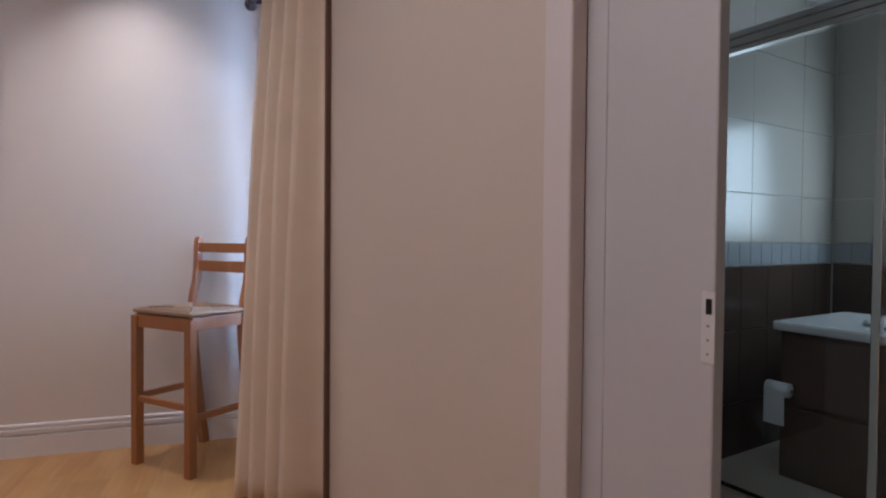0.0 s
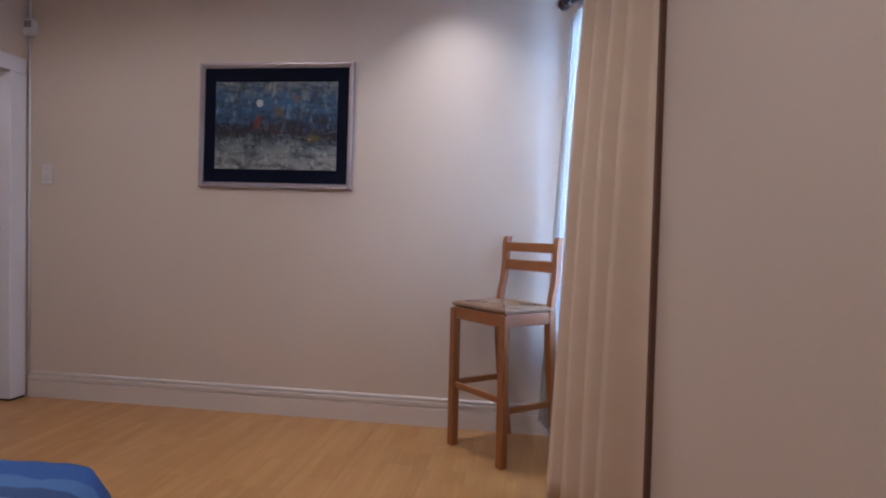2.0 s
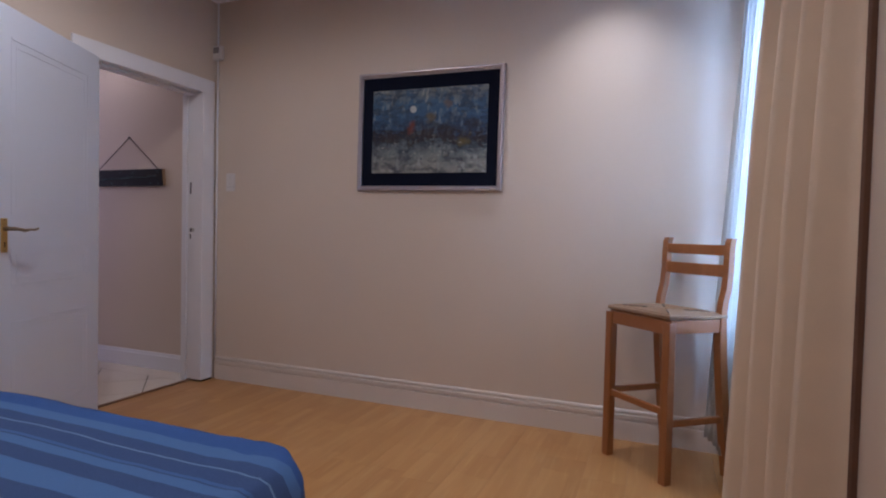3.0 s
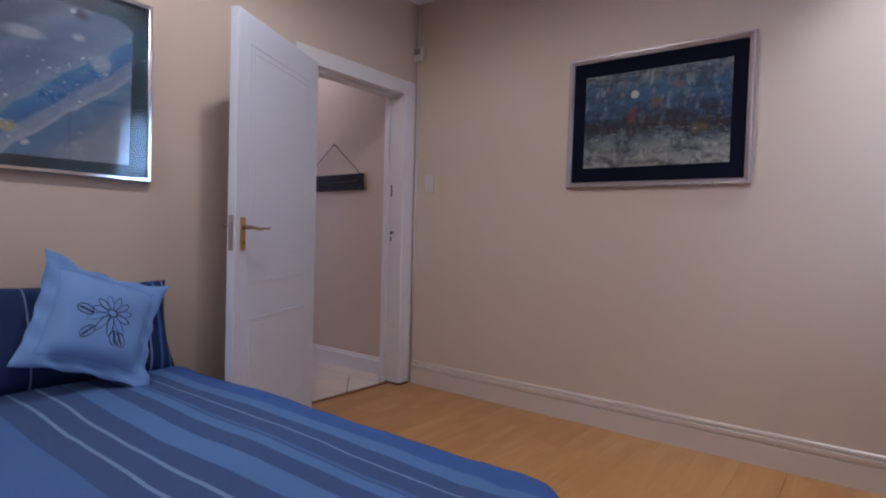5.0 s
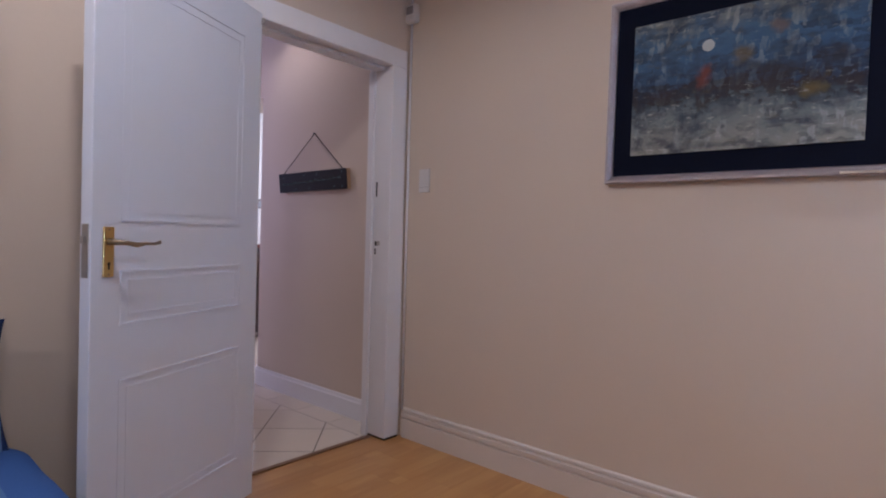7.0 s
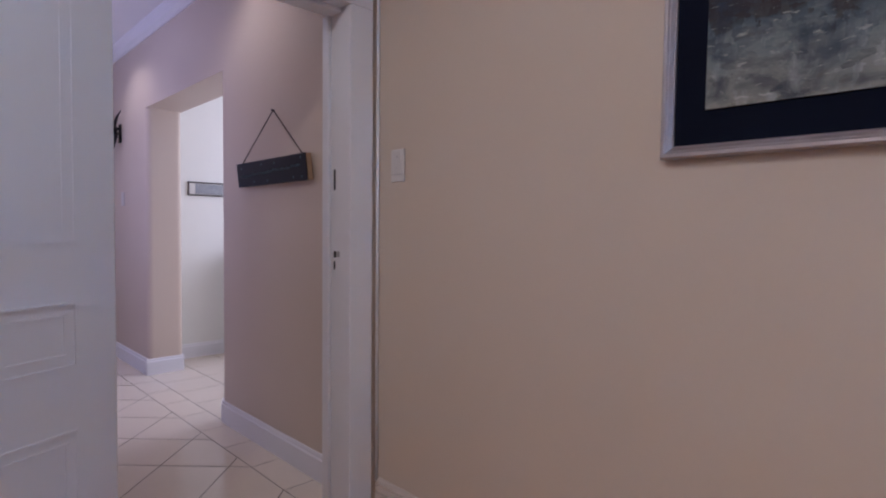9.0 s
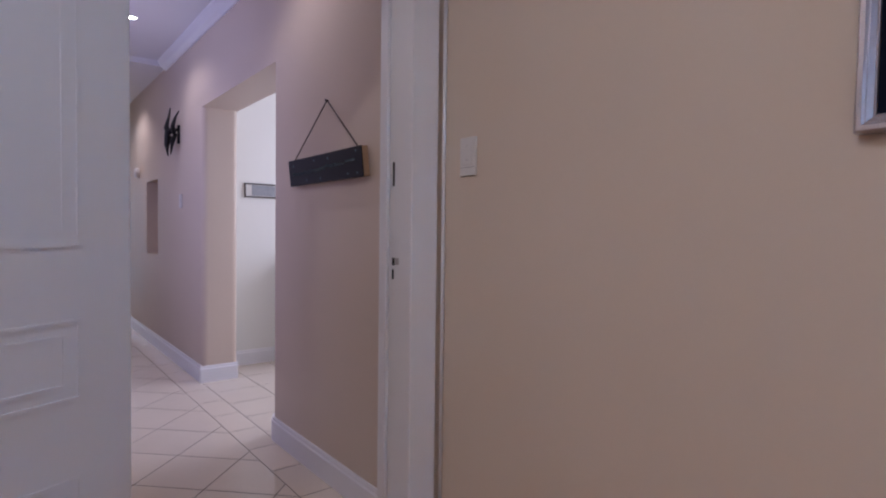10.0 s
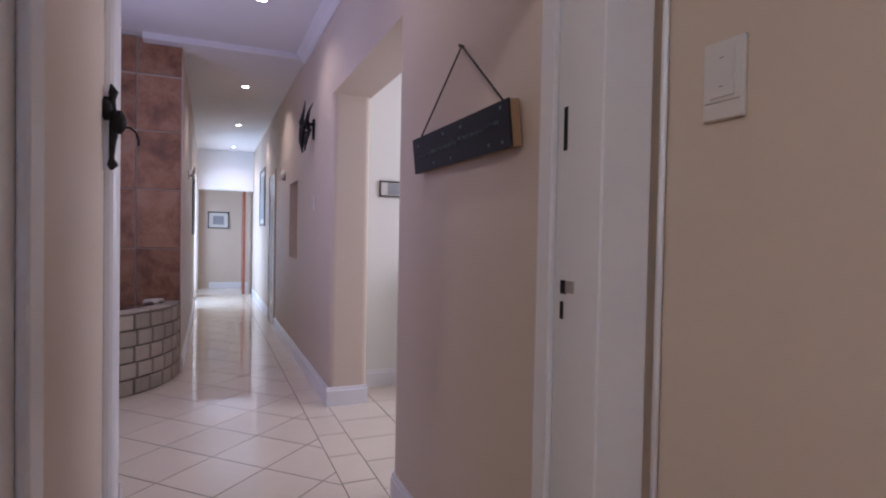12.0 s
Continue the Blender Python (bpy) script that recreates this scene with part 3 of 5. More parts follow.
for z0, z1, wide in ((1.080, 1.106, 0.017), (1.031, 1.065, 0.010), (1.355, 1.438, 0.011)):
    boxes("strike_slot", [(XD - 0.100, XD - 0.100 + wide, 3.0335, 3.036, z0, z1)], M_BLACK, frame_1, "dark latch slot cut in the frame")
boxes("foot_gap", [(XD - 0.168, XD + 0.010, 3.040, 3.140, 0, 0.012)], M_BLACK, frame_1, "dark gap under the frame post")
boxes("strike_lip", [(XD - 0.082, XD - 0.058, 3.032, 3.0345, 1.083, 1.106)], M_STEEL, frame_1, "small steel strike lip")
structure(boxes("threshold", [(XD - 0.115, XD - 0.085, 2.19, 3.035, 0, 0.008)], M_EDGE, bevel=0.003), "thin wooden threshold strip between laminate and tiles", "threshold")

# ---- structure: hall and corridor ----
bm = bmesh.new()
rounded_wall(bm, -15.0, -6.1, YW, YW + 0.27, 0, 0.94, 0.04, ("x1",))
bm2 = bmesh.new()
structure(part("wall_hall_north_low", bm, M_WALL), "beige painted plaster corridor wall under the niche", "wall")
NX0, NX1 = -8.26, -7.70
rounded_wall(bm2, NX1, -6.1, YW, YW + 0.27, 0.94, 2.95, 0.04, ("x1",))
structure(boxes("wall_over_opening", [(-6.15, -4.601, YW, YW + 0.27, 2.15, 2.95)], M_WALL), "beige plaster wall above the passage opening", "wall")
structure(boxes("wall_over_niche", [(NX0, NX1, YW, YW + 0.27, 1.70, 2.95)], M_WALL), "beige plaster wall above the niche", "wall")
structure(boxes("wall_hall_far", [(-15, NX0, YW, YW + 0.27, 0.94, 2.95)], M_WALL), "beige plaster wall of the far corridor", "wall")
structure(part("wall_hall_north", bm2, M_WALL), "beige painted plaster corridor wall with a niche", "wall")
structure(boxes("niche_back", [(NX0, NX1, YW + 0.17, YW + 0.26, 0.94, 1.70)], M_NICHE), "ochre painted back of the wall niche", "niche")
bm = bmesh.new()
prism(bm, [(XD - 0.16, 1.85), (XD - 0.16, 2.025), (-4.80, 2.025), (-4.80, 1.85)], 0, 2.95)
structure(part("wall_hall_south", bm, M_WALL), "beige painted plaster hall wall beside the fountain", "wall")
bm = bmesh.new()
rounded_wall(bm, -4.93, -4.80, 1.85, 2.072, 0, 2.95, 0.055, ("x0", "x1"))
structure(part("pier", bm, M_WHITE), "white painted plaster pier at the hall wall's end", "pier")
structure(boxes("wall_corridor_south", [(-11.8, -7.47, 2.0, 2.19, 0, 2.95), (-15, -14.75, 2.0, 2.19, 0, 2.95), (-13.7, -13.2, 2.0, 2.19, 0, 2.95), (-14.75, -13.7, 2.0, 2.19, 2.1, 2.95), (-13.2, -11.8, 2.0, 2.19, 2.1, 2.95)], M_WALL), "beige painted plaster corridor wall with a bright opening", "wall")
structure(boxes("wall_alcove", [(-7.65, -7.47, 0.2, 2.0, 0, 2.95), (-7.65, XD - 0.16, 0.2, 0.38, 0, 2.95)], M_WALL), "beige plaster wall round the fountain alcove", "wall")
structure(boxes("wall_corridor_end", [(-15.2, -15.0, 0.4, 6, 0, 2.95)], M_WALL), "beige painted wall at the corridor's end", "wall")
structure(boxes("beam", [(-13.65, -13.45, 2.19, YW, 1.98, 2.72)], M_WHITE, bevel=0.006), "white painted beam across the corridor", "beam")
structure(boxes("wall_passage", [(-6.7, -6.5, YW + 0.27, 6, 0, 2.95), (-6.7, -4.2, 5.8, 6, 0, 2.95), (-4.4, -4.2, YW + 0.27, 5.8, 0, 2.95)], M_PASSAGE), "white painted wall of the side passage", "wall")
structure(boxes("ceiling_hall", [(-7.32, XD - 0.16, 0.2, 6, 2.77, 2.95)], M_CEIL), "white painted hall ceiling with a downlight", "ceiling")
structure(boxes("ceiling_corridor", [(-15, -7.32, 1.9, YW, 2.72, 2.95)], M_CEIL), "lower white painted corridor ceiling", "ceiling")
CORNICE = [(0, 0), (0.012, 0), (0.02, 0.012), (0.045, 0.03), (0.062, 0.055), (0.075, 0.07), (0.075, 0.085), (0, 0.085)]
bm = bmesh.new()
run(bm, CORNICE, (XD - 0.16, YW, 2.685), (-7.32, YW, 2.685), (0, -1, 0))
run(bm, CORNICE, (XD - 0.16, 2.025, 2.685), (-4.8, 2.025, 2.685), (0, 1, 0))
structure(part("cornice", bm, M_WHITE), "white plaster cornice under the hall ceiling", "cornice")
SKH = [(0, 0), (0.018, 0), (0.018, 0.105), (0.012, 0.112), (0.012, 0.118), (0.008, 0.13), (0, 0.13)]
for a, b, out in (((XD - 0.18, YW), (-4.5, YW), (0, -1, 0)), ((-6.12, YW), (-9.56, YW), (0, -1, 0)), ((-6.1, YW - 0.018), (-6.1, YW + 0.27), (1, 0, 0)), ((-10.35, YW), (-13.4, YW), (0, -1, 0)),
                  ((-7.45, 2.19), (-11.8, 2.19), (0, 1, 0)), ((XD - 0.18, 2.025), (-4.8, 2.025), (0, 1, 0)), ((-4.93, 2.072), (-4.93, 1.87), (-1, 0, 0)), ((-6.5, YW + 0.27), (-6.5, 5.8), (1, 0, 0)), ((-15, 2.4), (-15, 3.2), (1, 0, 0))):
    bm = bmesh.new()
    run(bm, SKH, (*a, 0), (*b, 0), out)
    structure(part("baseboard_hall", bm, M_WHITE), "white painted skirting along the tiled hall", "skirting")

bm = bmesh.new()
rounded_wall(bm, -4.728, -4.5, YW - 0.018, YW + 0.268, 0, 0.113, 0.128, ("x0",))
rounded_wall(bm, -4.722, -4.5, YW - 0.012, YW + 0.262, 0.113, 0.13, 0.122, ("x0",))
structure(part("baseboard_end", bm, M_WHITE), "white painted skirting bent round the wall's end", "skirting")

# ---- bathroom shell, in the slanted wall's frame ----
structure(boxes("bathroom_wall", [(0.25, 3.2, 0.87, 1.0, 0, 2.6), (3.0, 3.2, -1.6, -0.17, 0, 2.6), (3.0, 3.2, 0.43, 0.87, 0, 2.6), (3.0, 3.2, -0.17, 0.43, 0, 1.14), (3.0, 3.2, -0.17, 0.43, 1.92, 2.6), (0.25, 3.2, -1.75, -1.6, 0, 2.6)], M_MOUNT, m=WALL), "bathroom walls behind the tiles", "wall")
structure(boxes("bathroom_ceiling", [(0.25, 3.2, -1.75, 1.0, 2.5, 2.6)], M_CEIL, m=WALL), "white bathroom ceiling", "ceiling")
structure(boxes("bathroom_floor", [(0.0, 3.2, -1.75, 1.0, -0.06, 0.004)], M_TILE, m=WALL), "cream tiled bathroom floor", "floor")
frame_2 = structure(new("door_frame_2"), "white painted frame of the bathroom opening", "door frame")
boxes("frame_post", [(-0.014, 0.028, -0.024, 0.054, 0, 2.16)], M_OFFWHITE, frame_2, m=WALL, bevel=0.005)
boxes("frame_post", [(-0.014, 0.05, -0.99, -0.915, 0, 2.16)], M_OFFWHITE, frame_2, m=WALL, bevel=0.005)
boxes("frame_head", [(-0.014, 0.05, -0.915, -0.024, 2.06, 2.16)], M_OFFWHITE, frame_2, m=WALL, bevel=0.005)

window_2 = structure(new("window_2"), "small white framed bathroom window above the basin", "window")
window_2.matrix_basis = WALL
boxes("window_frame", [(3.05, 3.09, -0.17, -0.14, 1.14, 1.92), (3.05, 3.09, 0.40, 0.43, 1.14, 1.92), (3.05, 3.09, -0.14, 0.40, 1.14, 1.17), (3.05, 3.09, -0.14, 0.40, 1.89, 1.92)], M_WHITE, window_2)
boxes("pane", [(3.068, 3.072, -0.14, 0.40, 1.17, 1.89)], M_GLASS, window_2).visible_shadow = False

# ---- bedroom door ----
DOOR = Matrix(((0.427, -0.904, 0, -2.987), (-0.904, -0.427, 0, 2.171), (0, 0, 1, 0), (0, 0, 0, 1)))
door_1 = structure(new("door_1"), "white painted panel door standing wide open", "door")
door_1.matrix_basis = DOOR
boxes("leaf", [(-0.028, 0.779, 0, 0.04, 0.012, 2.062)], M_DOOR, door_1, bevel=0.003)
for z0, z1 in ((1.155, 1.93), (0.832, 1.003), (0.20, 0.668)):
    for k, (grow, rise) in enumerate(((0.0, 0.0026), (0.03, 0.0018))):
        x0, x1, a, b = 0.085 + grow, 0.675 - grow, z0 + grow, z1 - grow
        boxes("panel_bead", [(x0, x1, -rise, 0.001, a, a + 0.008), (x0, x1, -rise, 0.001, b - 0.008, b), (x0, x0 + 0.007, -rise * 0.5, 0.001, a + 0.008, b - 0.008), (x1 - 0.007, x1, -rise * 0.5, 0.001, a + 0.008, b - 0.008)], M_DOOR, door_1)
handle = boxes("handle_plate", [(0.7030, 0.7420, -0.006, 0.0, 0.985, 1.135)], M_BRASS, door_1, "brass backplate with keyhole", bevel=0.003)
bm = bmesh.new()
tube(bm, [(0.7230, -0.004, 1.09), (0.7230, -0.03, 1.09), (0.7200, -0.046, 1.09), (0.7040, -0.05, 1.089), (0.6620, -0.05, 1.082), (0.6270, -0.05, 1.087), (0.5970, -0.05, 1.085), (0.5700, -0.048, 1.091)], [0.011, 0.009, 0.008, 0.007, 0.008, 0.005, 0.0045, 0.006], 10)
part("lever", bm, M_BRONZE, handle, "curved bronze lever", smooth=True)
bm = bmesh.new()
tube(bm, [(0.7230, -0.0075, 1.025), (0.7230, -0.0062, 1.025)], 0.005, 10)
box(bm, 0.7205, 0.7255, -0.0075, -0.0062, 1.008, 1.024)
part("keyhole", bm, M_BLACK, handle)
for z in (0.993, 1.127):
    bm = bmesh.new()
    tube(bm, [(0.7230, -0.0075, z), (0.7230, -0.005, z)], 0.0035, 8)
    part("screw", bm, M_BRONZE, handle)
boxes("lock_plate", [(0.7790, 0.7815, 0.009, 0.031, 0.985, 1.142)], M_STEEL, door_1, "dull steel lock faceplate on the door edge")
boxes("latch_bolt", [(0.7815, 0.7910, 0.013, 0.027, 1.085, 1.105)], M_STEEL, door_1)
bm = bmesh.new()
tube(bm, [(0.7230, 0.04, 1.09), (0.7230, 0.085, 1.09), (0.6820, 0.09, 1.088), (0.5820, 0.088, 1.088)], [0.012, 0.01, 0.01, 0.008], 8)
part("lever", bm, M_BRONZE, door_1, "bronze lever on the far face", smooth=True)
for z in (0.25, 1.0, 1.82):
    bm = bmesh.new()
    tube(bm, [(-0.034, 0.035, z - 0.05), (-0.034, 0.035, z + 0.05)], 0.008, 8)
    part("hinge", bm, M_STEEL, door_1)
boxes("hook", [(-0.03, -0.02, -0.012, 0.0, 2.02, 2.04)], M_STEEL, door_1)

# ---- night painting on the north wall ----
pic = thing("framed_painting", "dark blue abstract night painting in a silver frame", "painting", m=pose(-1.880, YW - 0.002, 1.379, 0, 0.6, 0))
W1, H1 = 0.974, 0.748
part("frame", frame_mesh(W1, H1, [(0, 0), (0, 0.028), (0.004, 0.034), (0.012, 0.034), (0.016, 0.030), (0.018, 0.030), (0.026, 0.022), (0.030, 0.023), (0.030, 0.004)]), M_SILVER, pic, "worn silver moulded frame")
boxes("mount", [(0.026, W1 - 0.026, -0.014, -0.006, 0.026, H1 - 0.026)], M_NAVY, pic, "deep navy mount board")
canvas = part("canvas", (lambda b: (box(b, 0, 0.77, -0.006, 0, 0, 0.522), b)[1])(bmesh.new()), M_NIGHT, pic, "thick blue, grey and rust oil paint", m=pose(0.104, -0.0145, 0.112))
moon = bmesh.new()
lathe(moon, [(0.022, 0), (0.022, 0.002), (0.012, 0.003)], 18, pose(0.285, -0.006, 0.395, 90))
part("moon", moon, mat("pale_moon_paint", (0.36, 0.37, 0.36), 0.5, vary=0.1, fine=90, bump=0.3), canvas, "pale round moon")
boxes("label_strip", [(0.815, 0.945, -0.036, -0.033, 0.004, 0.012)], M_CHROME, pic)

# ---- glazed painting over the bed ----
pic2 = thing("framed_picture", "glazed blue and grey abstract picture in a thin silver frame", "picture", m=pose(XD + 0.002, 0.215, 1.285, 0, 0, 90))
W2, H2 = 1.07, 0.80
part("frame", frame_mesh(W2, H2, [(0, 0), (0, 0.032), (0.003, 0.035), (0.015, 0.035), (0.018, 0.032), (0.018, 0.004)]), M_CHROME, pic2, "polished thin silver frame")
boxes("mount", [(0.016, W2 - 0.016, -0.012, -0.006, 0.016, H2 - 0.016)], M_GLITTER, pic2, "black mount with teal glitter")
part("artwork", (lambda b: (prism(b, [(-0.44, -0.33), (0.445, -0.315), (0.455, 0.28), (0.39, 0.315), (-0.43, 0.33)], 0, 0.003, Matrix(((1, 0, 0, 0), (0, 0, -1, 0), (0, 1, 0, 0), (0, 0, 0, 1)))), b)[1])(bmesh.new()), M_COMET, pic2, "smoky paper with a blue diagonal streak", m=pose(0.535, -0.0125, 0.385))
boxes("glass_pane", [(0.017, W2 - 0.017, -0.024, -0.022, 0.017, H2 - 0.017)], M_GLASS, pic2).visible_shadow = False

# ---- bed ----
bed = thing("bed", "double bed under a striped blue bedspread", "bed")
boxes("base", [(-3.0, -1.12, -0.30, 1.25, 0.0, 0.22)], M_CABINET, bed, bevel=0.01)
boxes("mattress", [(-3.0, -1.10, -0.31, 1.27, 0.22, 0.41)], M_MOUNT, bed, bevel=0.03)


def bedspread():
    x0, x1, y0, y1, z0, z1, rp, rt = -3.06, -0.92, -0.42, 1.41, 0.03, 0.455, 0.22, 0.075
    bm = bmesh.new()
    nx, ny, nz = 64, 50, 9
    cx, cy = (x0 + x1) / 2, (y0 + y1) / 2

    def place(u, v, w):
        """u and v in the plan from -1 to 1, w: how far down the side."""
        x, y = cx + u * (x1 - x0) / 2, cy + v * (y1 - y0) / 2
        ix, iy = min(max(x, x0 + rp), x1 - rp), min(max(y, y0 + rp), y1 - rp)
        d = Vector((x - ix, y - iy))
        if d.length > 1e-6:
            r = max(abs(d.x), abs(d.y))
            d = d.normalized() * r
            x, y = ix + d.x, iy + d.y
        near = max(0.0, d.length - (rp - rt)) if w == 0 else rt
        drop = rt - math.sqrt(max(0.0, rt * rt - min(near, rt) ** 2))
        z = z1 - drop - w * (z1 - rt - z0)
        wave = noise.noise((x * 2.1, y * 3.0, z * 2)) * 0.014 + noise.noise((x * 7, y * 7, z * 5)) * 0.004
        corner = max(0.0, 1 - math.hypot(x - (x1 - 0.14), y - (y1 - 0.14)) / 0.42)
        wave += corner * 0.012 * noise.noise((x * 9 + y * 14, y * 5 - x * 6, 4.0)) + corner * 0.006 * noise.noise((x * 26, y * 26, 9.0))
        if w > 0 and d.length > 1e-6:
            n = d.normalized()
            along = x * n.y - y * n.x
            swell = w * (0.02 + (0.022 + 0.02 * corner) * math.sin(along * 21 + 2 * noise.noise((x * 2, y * 2, 3))))
            x, y = x + n.x * swell, y + n.y * swell
        return (x, y, z + (wave if w == 0 else wave * 0.3))

    top = [[bm.verts.new(place(-1 + 2 * i / nx, -1 + 2 * j / ny, 0)) for j in range(ny + 1)] for i in range(nx + 1)]
    for i in range(nx):
        for j in range(ny):
            bm.faces.new((top[i][j], top[i + 1][j], top[i + 1][j + 1], top[i][j + 1]))
    rim = [(i, 0) for i in range(nx)] + [(nx, j) for j in range(ny)] + [(i, ny) for i in range(nx, 0, -1)] + [(0, j) for j in range(ny, 0, -1)]
    last = [top[i][j] for i, j in rim]
    for k in range(1, nz + 1):
        ring = [bm.verts.new(place(-1 + 2 * i / nx, -1 + 2 * j / ny, k / nz)) for i, j in rim]
        for q in range(len(rim)):
            p = (q + 1) % len(rim)
            bm.faces.new((last[q], last[p], ring[p], ring[q]))
        last = ring
    ob = part("bedspread", bm, M_SPREAD, smooth=True)
    ob.modifiers.new("thickness", "SOLIDIFY").thickness = 0.006
    return tagged(ob, "blue bedspread with navy and pale woven stripes on the bed", "bedspread")


bedspread()


def pillow(bm, w, h, thick, flange, seed):
    """A cushion in x and y, with a flat ruffled flange, standing on z."""
    n = 26
    half = w / 2 - flange, h / 2 - flange

    def at(i, j, s):
        u, v = -1 + 2 * i / n, -1 + 2 * j / n
        x, y = u * w / 2, v * h / 2
        a, b = min(1, abs(x) / half[0]), min(1, abs(y) / half[1])
        t = thick / 2 * max(0.0, (1 - a ** 3) * (1 - b ** 3)) ** 0.55
        pinch = 1 - 0.05 * (1 - b * b) * (a ** 2) if flange else 1 - 0.07 * (1 - b * b) * a ** 2
        pinch2 = 1 - 0.06 * (1 - a * a) * (b ** 2)
        z = s * (t + 0.002)
        z += noise.noise((x * 7 + seed, y * 7, seed)) * 0.010 * (1 if t else 0.4)
        if flange and t < 1e-4:
            z += 0.012 * math.sin((x + y * 1.3) * 48 + seed) * max(a, b) + 0.02 * (a * b) ** 6
        if flange:
            spread = 1 + 0.09 * (abs(u) * abs(v)) ** 5
            x, y = x * spread, y * spread
        return (x * pinch, y * pinch2, z)

    sides = [[[bm.verts.new(at(i, j, s)) for j in range(n + 1)] for i in range(n + 1)] for s in (1, -1)]
    for i in range(n):
        for j in range(n):
            for g in sides:
                bm.faces.new((g[i][j], g[i + 1][j], g[i + 1][j + 1], g[i][j + 1]))
    rim = [(i, 0) for i in range(n)] + [(n, j) for j in range(n)] + [(i, n) for i in range(n, 0, -1)] + [(0, j) for j in range(n, 0, -1)]
    a, b = sides
    for q in range(len(rim)):
        (i, j), (k, l) = rim[q], rim[(q + 1) % len(rim)]
        bm.faces.new((a[i][j], a[k][l], b[k][l], b[i][j]))


# pillow frames: x across the bed, y up, z towards the foot
def propped(x, y, z, lean, turn, yaw=0):
    face = Matrix(((0, 0, 1, 0), (1, 0, 0, 0), (0, 1, 0, 0), (0, 0, 0, 1)))
    return Matrix.Translation((x, y, z)) @ pose(0, 0, 0, 0, 0, yaw) @ pose(0, 0, 0, 0, -lean, 0) @ face @ pose(0, 0, 0, 0, 0, turn)


for y in (0.975, 0.12):
    bm = bmesh.new()
    pillow(bm, 0.73, 0.42, 0.16, 0.0, y)
    tagged(part("pillow", bm, M_SHAM, smooth=True, m=propped(-2.965, y, 0.635, 16, 0)), "dark navy striped pillow leaning on the wall", "pillow", "pillows on the bed")
bm = bmesh.new()
pillow(bm, 0.44, 0.43, 0.15, 0.042, 2.0)
cushion = tagged(part("cushion", bm, M_LIGHTBLUE, smooth=True, m=propped(-2.785, 0.965, 0.702, 24, -23, 5)), "light blue flanged cushion with an embroidered navy flower", "cushion", "pillows on the bed")


def stitch(points, material, r=0.0012):
    bm = bmesh.new()
    pts = []
    for x, y in points:
        a, b = min(1, abs(x) / 0.19), min(1, abs(y) / 0.185)
        pts.append((x, y, 0.075 * max(0.0, (1 - a ** 3) * (1 - b ** 3)) ** 0.55 + noise.noise((x * 7 + 2, y * 7, 2.0)) * 0.010 + 0.003))
    tube(bm, pts, r, 5)
    part("embroidery", bm, material, cushion)


def loop(cx, cy, angle, length, width, material, n=14):
    c, s = math.cos(radians(angle)), math.sin(radians(angle))
    pts = []
    for k in range(n + 1):
        a = 2 * math.pi * k / n
        lx, ly = length * 0.5 * (1 - math.cos(a)), width * 0.5 * math.sin(a)
        pts.append((cx + lx * c - ly * s, cy + lx * s + ly * c))
    stitch(pts, material)


for k in range(11):
    a = 360 / 11 * k + 12
    far = 0.055 if math.sin(radians(a + 15)) > -0.2 else 0.075
    loop(0.02 + 0.018 * math.cos(radians(a)), 0.02 + 0.014 * math.sin(radians(a)), a, far, 0.022, M_THREAD if k % 3 else M_GREYBLUE)
loop(0.002, 0.02, 0, 0.036, 0.024, M_THREAD)
for cx, cy, a in ((-0.045, 0.005, 165), (-0.03, -0.045, 232), (0.055, -0.05, 300), (0.04, -0.045, 285)):
    loop(cx, cy, a, 0.058, 0.034, M_THREAD)
    loop(cx, cy, a, 0.05, 0.004, M_THREAD)

rim = []
for k in range(49):
    side, g = divmod(k % 48, 12)
    x, y = ((-1 + g / 6, -1), (1, -1 + g / 6), (1 - g / 6, 1), (-1, 1 - g / 6))[side]
    rim.append((x * 0.176 * (1 - 0.05 * (1 - y * y)), y * 0.172 * (1 - 0.06 * (1 - x * x))))
stitch(rim, M_GREYBLUE, 0.0007)

# ---- stool ----
stool = thing("bar_stool", "honey pine bar stool with a woven rush seat", "stool", m=pose(0.0, 2.87, 0))
FL, FR, BR, BL = (Vector(p) for p in ((-0.24, 0.045, 0), (0.03, -0.215, 0), (0.262, -0.03, 0), (-0.004, 0.235, 0)))


def bar(name, a, b, wide, high, label="", bevel=0.004, up=(0, 0, 1)):
    """A straight rail of rectangular section from a to b."""
    a, b = Vector(a), Vector(b)
    d = (b - a).normalized()
    up = Vector(up)
    side = up.cross(d).normalized()
    up = d.cross(side)
    m = Matrix(((d.x, side.x, up.x, a.x), (d.y, side.y, up.y, a.y), (d.z, side.z, up.z, a.z), (0, 0, 0, 1)))
    return boxes(name, [(0, (b - a).length, -wide / 2, wide / 2, -high / 2, high / 2)], M_PINE, stool, label, m=m, bevel=bevel)


